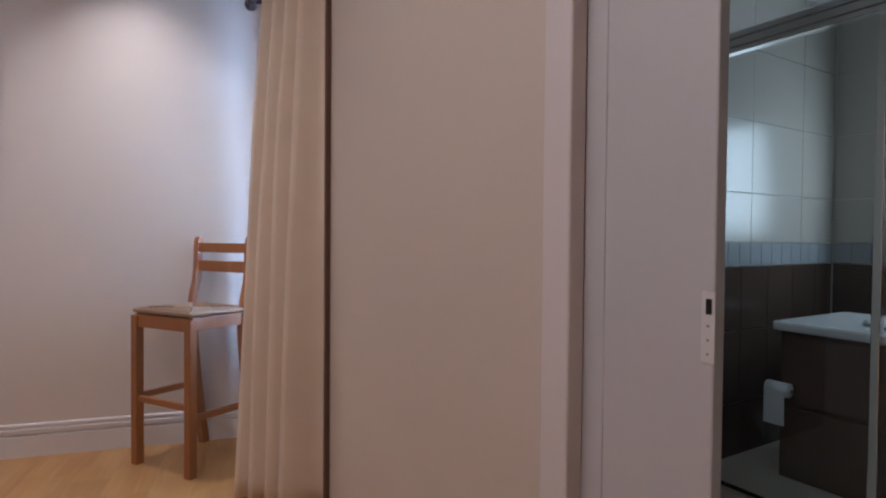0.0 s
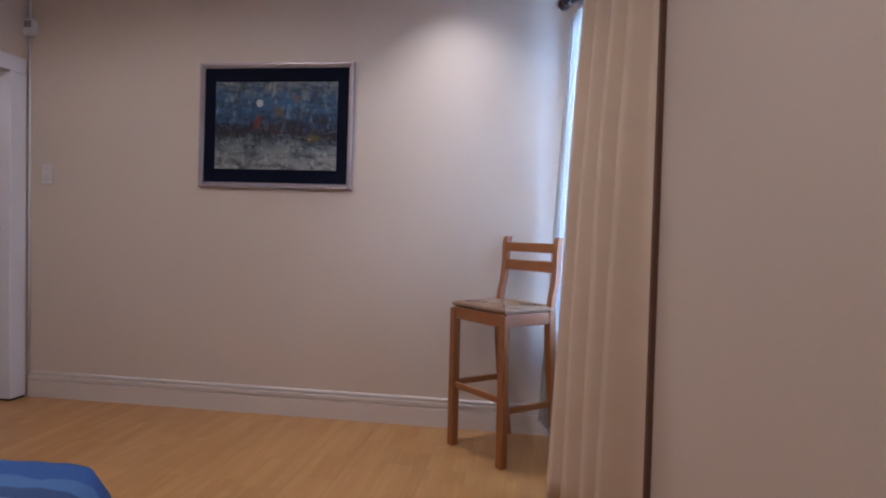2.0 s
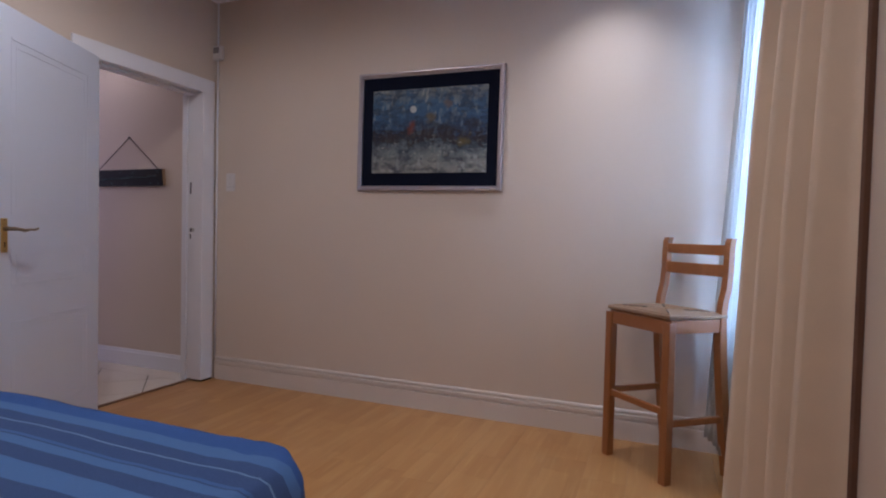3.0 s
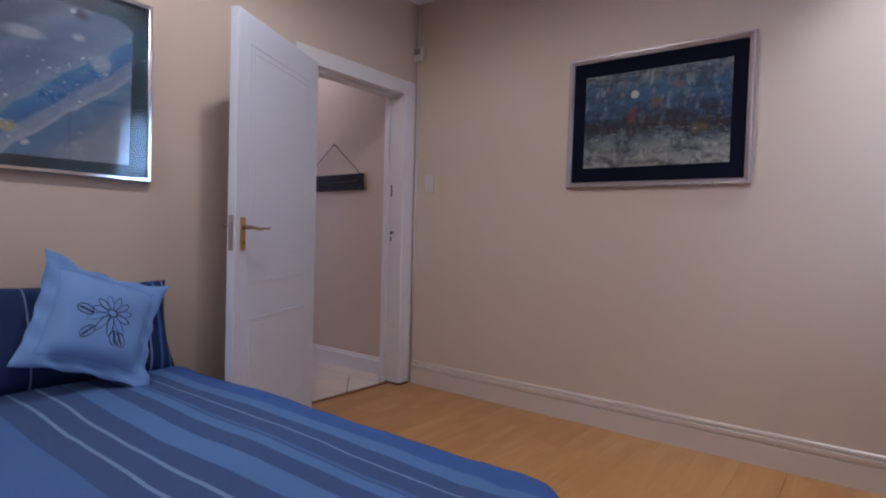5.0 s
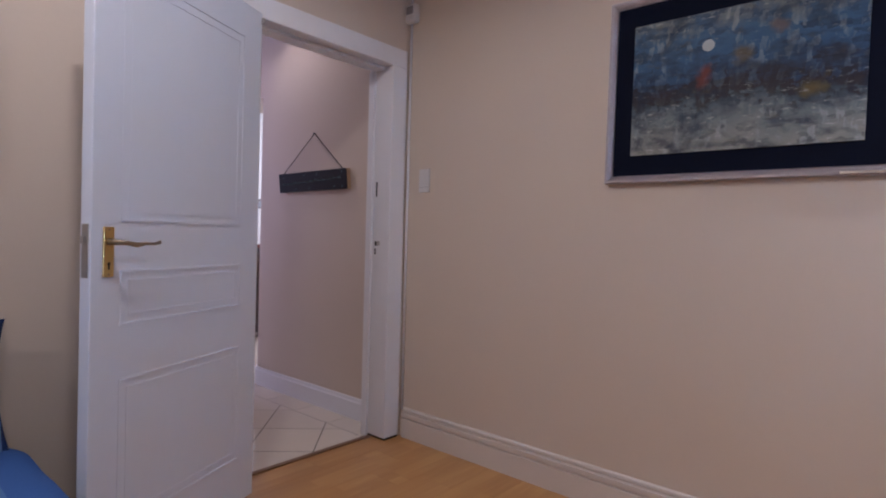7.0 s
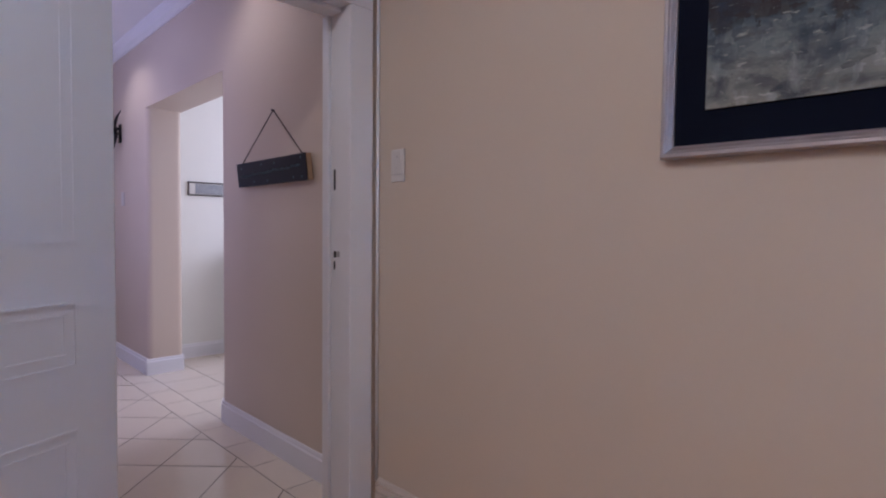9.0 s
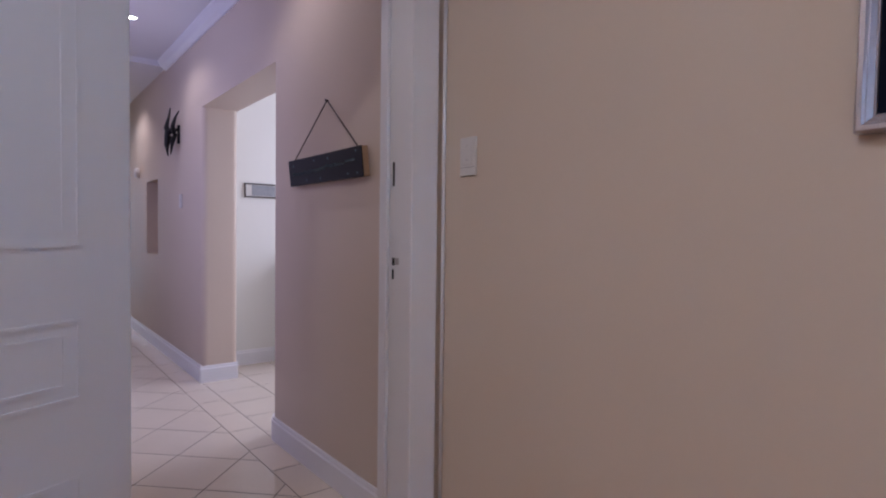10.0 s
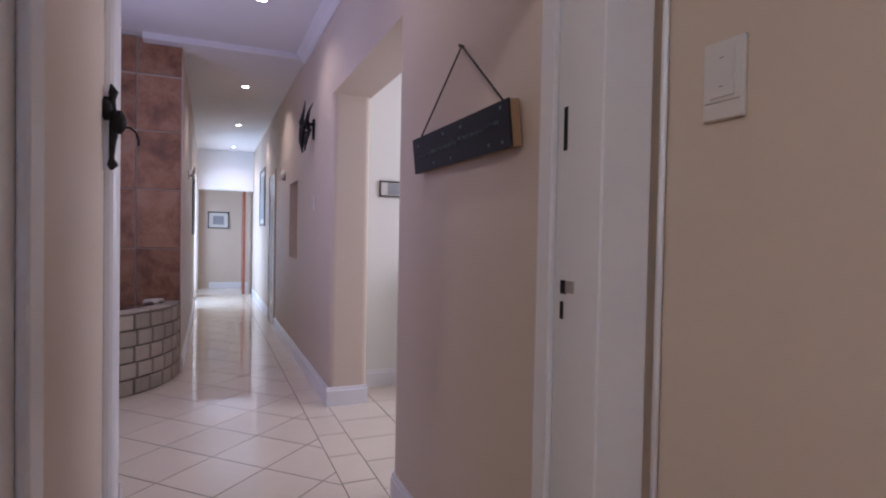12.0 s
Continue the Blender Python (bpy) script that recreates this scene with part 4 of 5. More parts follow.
ACROSS, DEEP = (FR - FL).normalized(), (BR - FR).normalized()
for p in (FL, FR):
    bar("leg", p, p + Vector((0, 0, 0.735)), 0.042, 0.042, up=ACROSS)
for p, k in ((BL, -1), (BR, 1)):
    bm = bmesh.new()
    path = [(0.056, 0.0), (0.030, 0.18), (0.008, 0.38), (-0.008, 0.56), (-0.014, 0.66), (-0.012, 0.76), (-0.004, 0.82), (0.012, 0.88), (0.020, 0.96), (0.022, 1.06), (0.026, 1.10), (0.034, 1.118)]
    rings = []
    for off, z in path:
        c = p + DEEP * off + Vector((0, 0, z))
        w = 0.019 if z < 0.76 else 0.0155
        rings.append([bm.verts.new(c + ACROSS * sx * w + DEEP * sy * w) for sx, sy in ((-1, -1), (1, -1), (1, 1), (-1, 1))])
    for a, b in zip(rings, rings[1:]):
        for q in range(4):
            bm.faces.new((a[q], a[(q + 1) % 4], b[(q + 1) % 4], b[q]))
    bm.faces.new(rings[0][::-1]), bm.faces.new(rings[-1])
    part("leg", bm, M_PINE, stool, "rear leg sweeping up into a backrest post")
Z = Vector((0, 0, 1))
for a, b, z in ((FL, FR, 0.705), (FR, BR, 0.71), (BR, BL, 0.71), (BL, FL, 0.71)):
    bar("apron", a + Z * (z + 0.004), b + Z * (z + 0.004), 0.022, 0.062)
for a, b, z in ((FL, FR, 0.325), (FR, BR, 0.275), (BL, FL, 0.335)):
    bar("stretcher", a + Z * z, b + Z * z, 0.02, 0.032)
for z, high in ((1.062, 0.05), (0.965, 0.058)):
    bar("back_slat", BL + DEEP * 0.02 + Z * z, BR + DEEP * 0.02 + Z * z, 0.016, high)
mid = (FL + FR + BL + BR) / 4
seat = bmesh.new()
c4 = [mid + (p - mid) * 1.09 for p in (FL, FR, BR, BL)]
prism(seat, [(p.x, p.y) for p in c4], 0.748, 0.768)
bmesh.ops.bevel(seat, geom=seat.edges[:], offset=0.007, segments=3, affect="EDGES", profile=0.5)
seat_ob = part("seat", seat, M_RUSH, stool, "woven rush seat")
for i in range(4):
    a, b = c4[i], c4[(i + 1) % 4]
    for k in range(1, 9):
        f = k / 9.0
        p, q = mid + (a - mid) * f + Z * 0.768, mid + (b - mid) * f + Z * 0.768
        bm = bmesh.new()
        tube(bm, [p, (p + q) / 2 + Z * 0.001, q], 0.0046, 6)
        part("rush_strand", bm, M_RUSH, seat_ob)
for p in c4:
    bm = bmesh.new()
    tube(bm, [mid + (p - mid) * 0.30 + Z * 0.7725, mid + (p - mid) * 0.72 + Z * 0.7725], 0.0035, 5)
    part("seam", bm, M_GAP, seat_ob)

# ---- window, curtains, pole (in the slanted wall's frame) ----
win = structure(new("window_1"), "white framed window with diamond security trellis", "window")
win.matrix_basis = WALL
boxes("window_frame", [(0.09, 0.15, 1.36, 1.41, 0.66, 2.28), (0.09, 0.15, 2.17, 2.22, 0.66, 2.28), (0.09, 0.15, 1.41, 2.17, 0.66, 0.71), (0.09, 0.15, 1.41, 2.17, 2.23, 2.28)], M_WHITE, win)
boxes("mullion", [(0.10, 0.14, 1.77, 1.815, 0.71, 2.23)], M_WHITE, win)
boxes("transom", [(0.10, 0.14, 1.41, 1.77, 1.66, 1.70), (0.10, 0.14, 1.815, 2.17, 1.66, 1.70)], M_WHITE, win)
boxes("window_sill", [(0.003, 0.09, 1.365, 2.215, 0.66, 0.68)], M_WHITE, win, bevel=0.004)
for y0, y1 in ((1.41, 1.77), (1.815, 2.17)):
    boxes("pane", [(0.118, 0.122, y0, y1, 0.71, 2.23)], M_GLASS, win).visible_shadow = False
for k in range(4):
    y = 1.46 + 0.215 * k
    for lean in (1, -1):
        bm = bmesh.new()
        pts = [(0.075, y + lean * (0.05 if i % 2 else -0.05), 0.72 + 0.165 * i) for i in range(10)]
        tube(bm, pts, 0.005, 5)
        part("trellis_bar", bm, M_STEEL, win)


def cloth(name, s0, s1, b0, b1, u_top, u_bot, amp, folds, z0, z1, material, seed, label, group, thick=0.004):
    bm = bmesh.new()
    n, nz = folds * 12, 26
    grid = []
    for j in range(nz + 1):
        f = j / nz
        row = []
        for i in range(n + 1):
            g = i / n
            top, bot = s0 + (s1 - s0) * g, b0 + (b1 - b0) * g
            s = bot + (top - bot) * f
            a = amp * (1.25 - 0.45 * f) * (0.7 + 0.6 * noise.noise((g * folds * 0.7, seed, f * 0.8)))
            tuck = max(0.0, 1 - g * folds * 1.6) if thick else 0.0
            out = (u_bot + (u_top - u_bot) * f) * (0.30 + 0.75 * g ** 0.8 if thick else 1.0)
            u = out + a * math.sin(2 * math.pi * (g * folds + 0.25 * noise.noise((g * 3, f * 1.5, seed)))) + 0.3 * a * math.sin(4 * math.pi * g * folds + seed)
            u = u * (1 - tuck) - 0.012 * tuck
            row.append(bm.verts.new((u, s, z0 + (z1 - z0) * f)))
        grid.append(row)
    for j in range(nz):
        for i in range(n):
            bm.faces.new((grid[j][i], grid[j][i + 1], grid[j + 1][i + 1], grid[j + 1][i]))
    ob = part(name, bm, material, smooth=True, m=WALL.copy())
    ob.modifiers.new("thickness", "SOLIDIFY").thickness = thick
    return tagged(ob, label, "curtain", group)


curtain = cloth("curtain", 1.375, 1.80, 1.375, 1.66, -0.13, -0.28, 0.048, 4, 0.015, 2.30, M_CURT, 3.0, "cream cloth curtain drawn aside in deep folds", "window curtains", 0.006)
cloth("sheer_curtain", 1.66, 2.26, 1.66, 2.375, -0.075, -0.150, 0.018, 12, 0.10, 2.28, M_SHEER, 9.0, "white sheer voile curtain glowing with daylight", "window curtains", 0.0)
# narrow dark brown strip, full height, between the curtain's edge and the wall
boxes("lining", [(-0.020, -0.001, 1.353, 1.375, 0.015, 2.30)], M_CURTAIN_EDGE, curtain, "dark brown strip along the curtain's edge")
pole = thing("curtain_pole", "dark stained wooden curtain pole with ball finial", "curtain pole", m=WALL.copy())
bm = bmesh.new()
tube(bm, [(-0.13, 1.2, 2.335), (-0.13, 2.17, 2.335)], 0.017, 14)
part("rod", bm, M_POLE, pole, smooth=True)
for y, k in ((2.17, 1), (1.2, -1)):
    bm = bmesh.new()
    lathe(bm, [(0.017, 0), (0.026, 0.004), (0.026, 0.012), (0.015, 0.018), (0.027, 0.034), (0.034, 0.05), (0.032, 0.066), (0.020, 0.082), (0.006, 0.088)], 16, Matrix.Translation((-0.13, y, 2.335)) @ pose(0, 0, 0, -90 * k))
    part("finial", bm, M_POLE, pole, smooth=True)
for y in (2.12, 1.22):
    boxes("bracket", [(-0.125, 0.0, y - 0.012, y + 0.012, 2.30, 2.325)], M_POLE, pole, bevel=0.003)
for k in range(9):
    bm = bmesh.new()
    a = [(-0.13 + 0.026 * math.cos(t), 1.28 + 0.105 * k, 2.327 + 0.026 * math.sin(t)) for t in (2 * math.pi * i / 14 for i in range(15))]
    tube(bm, a, 0.003, 5)
    part("ring", bm, M_POLE, pole)

# ---- switch, alarm sensor and cable in the corner ----


def switch(m, w, h, rockers, label):
    t = thing("light_switch", label, "light switch", m=m)
    boxes("cover_plate", [(0, w, -0.009, 0, 0, h)], M_PLASTIC, t, bevel=0.003)
    for z0, z1 in rockers:
        boxes("rocker", [(w * 0.2, w * 0.8, -0.0115, -0.0085, z0, z1)], M_PLASTIC, t, bevel=0.001)
    return t


sw = switch(pose(-2.985, YW, 1.383), 0.078, 0.128, ((0.036, 0.118),), "white plastic light switch plate beside the door")
boxes("seam", [(0.006, 0.072, -0.0096, -0.0088, 0.028, 0.0294)], M_LENS, sw)
for z in (0.052, 0.098):
    boxes("mark", [(0.034, 0.042, -0.0121, -0.0113, z, z + 0.0015)], M_LENS, sw)
sensor = thing("alarm_sensor", "small white motion sensor high in the corner", "alarm sensor", m=pose(-3.055, YW, 2.33))
boxes("housing", [(-0.04, 0.04, -0.045, 0, 0, 0.105)], M_PLASTIC, sensor, bevel=0.014)
boxes("lens", [(-0.026, 0.026, -0.049, -0.044, 0.045, 0.088)], M_LENS, sensor, "grey curved lens", bevel=0.002)
bm = bmesh.new()
tube(bm, [(-3.072, YW - 0.008, 0.15), (-3.072, YW - 0.008, 2.33)], 0.0065, 8)
tube(bm, [(-3.072, YW - 0.008, 2.43), (-3.072, YW - 0.008, 2.75)], 0.0065, 8)
tagged(part("cable_conduit", bm, M_WHITE, smooth=True), "thin white painted cable conduit running up the corner", "conduit")

# ---- hanging sign in the hall ----
sign = thing("hanging_sign", "black wooden sign with faint chalk writing hung on a cord", "sign", m=pose(-4.318, YW - 0.002, 1.428))
LEAN = pose(0, -0.002, 0, 6)
boxes("board", [(0, 0.745, -0.034, -0.027, 0, 0.130)], M_SLATE, sign, bevel=0.002, at=LEAN)
boxes("back_board", [(0.002, 0.743, -0.0268, 0, 0.002, 0.128)], M_SIGNWOOD, sign, "pale sawn wooden body", at=LEAN)
bm = bmesh.new()
tube(bm, [(0.03, -0.028, 0.125), (0.355, -0.008, 0.385)], 0.0032, 6)
tube(bm, [(0.355, -0.008, 0.385), (0.69, -0.028, 0.125)], 0.0032, 6)
part("cord", bm, M_CORD, sign)
bm = bmesh.new()
lathe(bm, [(0.003, 0), (0.003, 0.014), (0.006, 0.015), (0.006, 0.018)], 8, pose(0.355, 0, 0.385, 90))
part("nail", bm, M_IRON, sign)
rng = random.Random(11)
x = 0.05
while x < 0.66:
    w = rng.uniform(0.018, 0.06)
    z = 0.055 + 0.022 * (x / 0.72) + rng.uniform(-0.004, 0.004)
    bm = bmesh.new()
    pts = [(x + w * k / 7, -0.0343, z + (0.008 if k % 2 else -0.006) * rng.uniform(0.5, 1.2)) for k in range(8)]
    tube(bm, pts, 0.0014, 4)
    part("chalk_stroke", bm, M_CHALK, sign, m=LEAN)
    x += w + rng.uniform(0.006, 0.014)
for px, pz in ((0.06, 0.1), (0.30, 0.108), (0.44, 0.106), (0.70, 0.112), (0.20, 0.022), (0.35, 0.02), (0.62, 0.022), (0.70, 0.02)):
    bm = bmesh.new()
    lathe(bm, [(0.005, 0), (0.005, 0.0015)], 8, pose(px, -0.0338, pz, 90))
    part("chalk_dot", bm, M_CHALK, sign, m=LEAN)

# ---- downlights; the bedroom's last three are added fill ----
for px, py, pz in [(a, b, 2.75) for a, b, _ in BEDROOM_SPOTS_AND_FILL] + HALL_SPOTS:
    d = thing("downlight", "small round recessed downlight, lit; three in the bedroom added as fill", "downlight", "ceiling downlights", m=pose(px, py, pz))
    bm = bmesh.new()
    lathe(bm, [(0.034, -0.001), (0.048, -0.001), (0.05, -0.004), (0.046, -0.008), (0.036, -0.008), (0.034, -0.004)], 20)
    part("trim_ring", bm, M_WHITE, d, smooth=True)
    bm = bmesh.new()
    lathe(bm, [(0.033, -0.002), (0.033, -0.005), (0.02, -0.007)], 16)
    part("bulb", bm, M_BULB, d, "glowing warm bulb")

# ---- hall: switch, small picture, iron wall piece, niche side, far things ----
switch(pose(-6.80, YW, 1.385), 0.075, 0.118, ((0.045, 0.075),), "white plastic light switch on the corridor wall")
th = thing("thermostat", "round white alarm siren on the corridor wall", "siren", m=pose(-8.68, YW, 1.83))
bm = bmesh.new()
lathe(bm, [(0.055, 0), (0.055, 0.03), (0.045, 0.045), (0.01, 0.05)], 18, pose(0, 0, 0, 90))
part("body", bm, M_PLASTIC, th, smooth=True)


def small_picture(m, w, h, border, label, frame_material=M_POLE, mount=M_MOUNT, art=M_PRINT, mw=0.2):
    t = thing("wall_picture", label, "picture", m=m)
    part("frame", frame_mesh(w, h, [(0, 0), (0, 0.016), (0.002, 0.018), (border - 0.002, 0.018), (border, 0.014), (border, 0.002)]), frame_material, t, "dark frame")
    boxes("mount", [(border * 0.9, w - border * 0.9, -0.008, -0.003, border * 0.9, h - border * 0.9)], mount, t)
    boxes("print", [(w * mw, w * (1 - mw), -0.0105, -0.0085, h * mw, h * (1 - mw))], art, t)
    return t


small_picture(pose(-6.5, 3.63, 1.49, 0, 0, 90), 0.50, 0.125, 0.011, "narrow framed print with grey writing on the white wall", mw=0.13)
small_picture(pose(-15.0, 2.37, 1.27, 0, 0, 90), 0.42, 0.35, 0.022, "framed print with a pale mount at the corridor's end", mw=0.24)
small_picture(pose(-11.85, YW, 1.30), 0.85, 0.88, 0.035, "large dark framed picture on the corridor wall", mw=0.12)
small_picture(pose(-10.4, 2.19, 1.15, 0, 0, 180), 0.7, 0.85, 0.035, "dark framed picture on the opposite corridor wall", mw=0.12)

iron = thing("iron_wall_ornament", "dark wrought iron candle sconce fixed to the corridor wall", "wall ornament", m=Matrix.Translation((-6.82, YW, 2.02)) @ Matrix.Diagonal((0.82, 0.82, 0.95, 1)))
bm = bmesh.new()
box(bm, -0.025, 0.025, -0.02, 0, -0.08, 0.09)
bmesh.ops.bevel(bm, geom=bm.edges[:], offset=0.004, segments=1, affect="EDGES")
part("back_plate", bm, M_IRON, iron)
for pts, rr in (([(0, -0.01, 0.05), (0, -0.08, 0.04), (0, -0.12, 0.0), (0, -0.13, -0.1), (0, -0.11, -0.2)], [0.012, 0.02, 0.03, 0.02, 0.006]),
                ([(-0.02, -0.10, -0.02), (-0.05, -0.12, 0.06), (-0.02, -0.10, 0.16), (0, -0.09, 0.24)], [0.02, 0.024, 0.012, 0.005]),
                ([(0.03, -0.06, 0.0), (0.10, -0.09, 0.06), (0.17, -0.08, 0.13), (0.2, -0.05, 0.19)], [0.02, 0.022, 0.012, 0.004]),
                ([(0.03, -0.05, 0.0), (0.08, -0.09, -0.08), (0.06, -0.1, -0.19)], [0.02, 0.022, 0.005]),
                ([(-0.03, -0.06, 0.02), (-0.12, -0.09, 0.06), (-0.2, -0.07, 0.11)], [0.018, 0.024, 0.006]),
                ([(-0.03, -0.06, -0.02), (-0.09, -0.1, -0.07), (-0.08, -0.1, -0.16)], [0.018, 0.024, 0.006])):
    bm = bmesh.new()
    tube(bm, pts, rr, 8)
    part("iron_leaf", bm, M_IRON, iron, smooth=True)

# doorway on the solid wall: a grey slab paints the recess's shade
doorway_3 = structure(new("doorway_3"), "grey slab in place of a dark doorway in the corridor wall", "door")
boxes("leaf", [(-10.30, -9.62, YW - 0.006, YW + 0.03, 0, 1.95)], M_LENS, doorway_3)
boxes("frame_post", [(-10.36, -10.30, YW - 0.014, YW + 0.02, 0, 1.95), (-9.62, -9.56, YW - 0.014, YW + 0.02, 0, 1.95), (-10.36, -9.56, YW - 0.014, YW + 0.02, 1.95, 2.0)], M_WALL, doorway_3)
door_4 = structure(new("door_4"), "red-brown wooden door standing open at the corridor's end", "door")
boxes("leaf", [(-14.2, -13.66, 3.0, 3.045, 0.01, 2.03)], M_REDDOOR, door_4, bevel=0.004)
board = thing("sideboard", "dark wooden sideboard in the side passage", "sideboard", m=pose(-6.46, 4.15, 0))
boxes("body", [(0, 0.36, 0, 0.7, 0.06, 0.98)], M_CABINET, board, bevel=0.004)
boxes("top", [(-0.01, 0.38, -0.02, 0.72, 0.98, 1.02)], M_REDDOOR, board, bevel=0.004)
for fx in (0.01, 0.31):
    for fy in (0.01, 0.65):
        boxes("foot", [(fx, fx + 0.04, fy, fy + 0.04, 0, 0.06)], M_CABINET, board)
small_picture(pose(-6.5, 4.2, 1.42, 0, 0, 90), 0.16, 0.1, 0.015, "tiny dark framed picture above the sideboard")

# wall bracket with a hook, on the pier at the hall wall's end
hook = thing("iron_bracket", "black wrought iron wall bracket with a curved hook", "bracket", m=pose(-4.783, 2.046, 1.42))
bm = bmesh.new()
tube(bm, [(0, 0.006, 0), (0, 0.012, 0.02), (0, 0.008, 0.045), (0, 0.010, 0.09), (0, 0.014, 0.14), (0, 0.012, 0.21), (0, 0.010, 0.27), (0, 0.013, 0.30), (0, 0.005, 0.33)], [0.006, 0.02, 0.010, 0.012, 0.016, 0.014, 0.011, 0.018, 0.004], 8)
part("stem", bm, M_IRON, hook, smooth=True)
for zx, z in ((-0.03, 0.235), (0.03, 0.185)):
    bm = bmesh.new()
    lathe(bm, [(0.008, -0.045), (0.022, -0.02), (0.026, 0), (0.022, 0.02), (0.008, 0.045)], 10, pose(0.004, 0.012 + zx * 0.75, z))
    part("cross_arm", bm, M_IRON, hook, smooth=True)
bm = bmesh.new()
tube(bm, [(0, 0.01, 0.155), (0, 0.04, 0.17), (0, 0.07, 0.168), (0, 0.092, 0.15), (0, 0.10, 0.12), (0, 0.10, 0.10)], 0.0045, 7)
part("hook_arm", bm, M_IRON, hook, smooth=True)

sconce = thing("wall_sconce", "small pale curved wall sconce on the corridor wall", "wall lamp", m=pose(-8.9, 2.19, 1.80))
boxes("back_plate", [(-0.03, 0.03, 0, 0.012, -0.05, 0.05)], M_PLASTIC, sconce, bevel=0.004)
for lean in (-0.05, 0.05):
    bm = bmesh.new()
    tube(bm, [(0, 0.01, 0.0), (lean * 0.5, 0.035, -0.01), (lean, 0.06, 0.03), (lean * 1.4, 0.065, 0.09)], [0.008, 0.010, 0.014, 0.008], 8)
    part("arm", bm, M_PLASTIC, sconce, smooth=True)

# ---- bathroom things, in the slanted wall's frame ----
slider = structure(new("door_2"), "white sliding bathroom door partly drawn out", "door")
slider.matrix_basis = WALL
boxes("leaf", [(0.029, 0.056, -0.296, 0.03, 0.01, 2.05)], M_SLIDER_SHADED, slider, bevel=0.003)
boxes("edge_strip", [(0.0270, 0.0295, -0.075, -0.064, 0.01, 2.05)], M_SLIDER_SHADED, slider, bevel=0.001)
lock = boxes("lock_plate", [(0.0255, 0.029, -0.299, -0.276, 0.936, 1.047)], M_PLASTIC, slider, "white lock plate with a dark latch hole", bevel=0.001)
boxes("latch_hole", [(0.0247, 0.0257, -0.294, -0.284, 1.012, 1.036)], M_BLACK, lock)
for z in (0.948, 0.970, 0.992):
    boxes("screw", [(0.0247, 0.0257, -0.290, -0.286, z, z + 0.004)], M_LENS, lock)

shower = thing("shower_screen", "clear glass shower screen with an aluminium head rail", "shower screen", m=WALL.copy())
boxes("head_rail", [(1.60, 1.645, -0.9, 0.855, 1.955, 2.045)], M_CHROME, shower, "grey aluminium head rail", bevel=0.004)
for z in (1.975, 2.012):
    boxes("rail_groove", [(1.597, 1.6, -0.9, 0.855, z, z + 0.006)], M_LENS, shower)
boxes("upright", [(1.605, 1.64, 0.085, 0.115, 0.02, 1.945)], M_CHROME, shower, "bright aluminium upright", bevel=0.003)
boxes("glass_pane", [(1.618, 1.626, 0.115, 0.855, 0.02, 1.945)], M_SHOWER, shower).visible_shadow = False
boxes("glass_pane", [(1.618, 1.626, -0.9, 0.085, 0.02, 1.945)], M_SHOWER, shower).visible_shadow = False
boxes("floor_rail", [(1.60, 1.645, -0.9, 0.855, 0.004, 0.02)], M_CHROME, shower)

vanity = thing("vanity_unit", "dark brown bathroom vanity with a white basin top", "vanity", m=WALL.copy())
boxes("body", [(1.98, 2.62, -0.35, 0.62, 0.0, 0.70)], M_VANITY, vanity, bevel=0.004)
for y0, y1 in ((-0.33, 0.12), (0.14, 0.60)):
    boxes("drawer_front", [(1.966, 1.98, y0, y1, 0.36, 0.68)], M_VANITY, vanity, bevel=0.003)
    boxes("drawer_front", [(1.966, 1.98, y0, y1, 0.03, 0.34)], M_VANITY, vanity, bevel=0.003)
boxes("side_strip", [(1.98, 2.62, 0.62, 0.628, 0.40, 0.41)], M_BORDER, vanity)
boxes("basin_top", [(1.94, 2.64, -0.38, 0.645, 0.70, 0.745)], M_CERAMIC, vanity, "white moulded basin top", bevel=0.012)
bm = bmesh.new()
lathe(bm, [(0.17, 0), (0.20, 0.012), (0.19, 0.02), (0.16, 0.012), (0.05, 0.004)], 24, pose(2.26, 0.18, 0.745))
part("basin_rim", bm, M_CERAMIC, vanity, smooth=True)
tap = thing("basin_tap", "chrome mixer tap on the basin", "tap", m=WALL @ pose(2.46, 0.27, 0.745))
bm = bmesh.new()
tube(bm, [(0, 0, 0), (0, 0, 0.10), (-0.02, 0, 0.125), (-0.10, 0, 0.115)], [0.022, 0.018, 0.014, 0.011], 10)
part("spout", bm, M_CHROME, tap, smooth=True)
bm = bmesh.new()
tube(bm, [(0, 0, 0.12), (0.01, 0, 0.145), (-0.05, 0.0, 0.17)], [0.012, 0.010, 0.006], 8)
part("lever", bm, M_CHROME, tap, smooth=True)
roll = thing("toilet_roll", "white toilet paper roll with a hanging sheet on a holder", "toilet roll", m=WALL @ pose(1.925, 0.60, 0.43))
bm = bmesh.new()
tube(bm, [(0, -0.05, 0), (0, 0.05, 0)], 0.034, 16)
part("roll", bm, M_PAPER, roll, smooth=True)
bm = bmesh.new()
box(bm, -0.036, -0.0335, -0.045, 0.048, -0.16, 0.0)
part("hanging_sheet", bm, M_PAPER, roll)
bm = bmesh.new()
tube(bm, [(0.045, 0.075, 0.0), (0.0, 0.075, 0.0), (0.0, 0.06, 0.0), (0.0, -0.06, 0.0)], 0.008, 8)
part("holder_arm", bm, M_CHROME, roll)

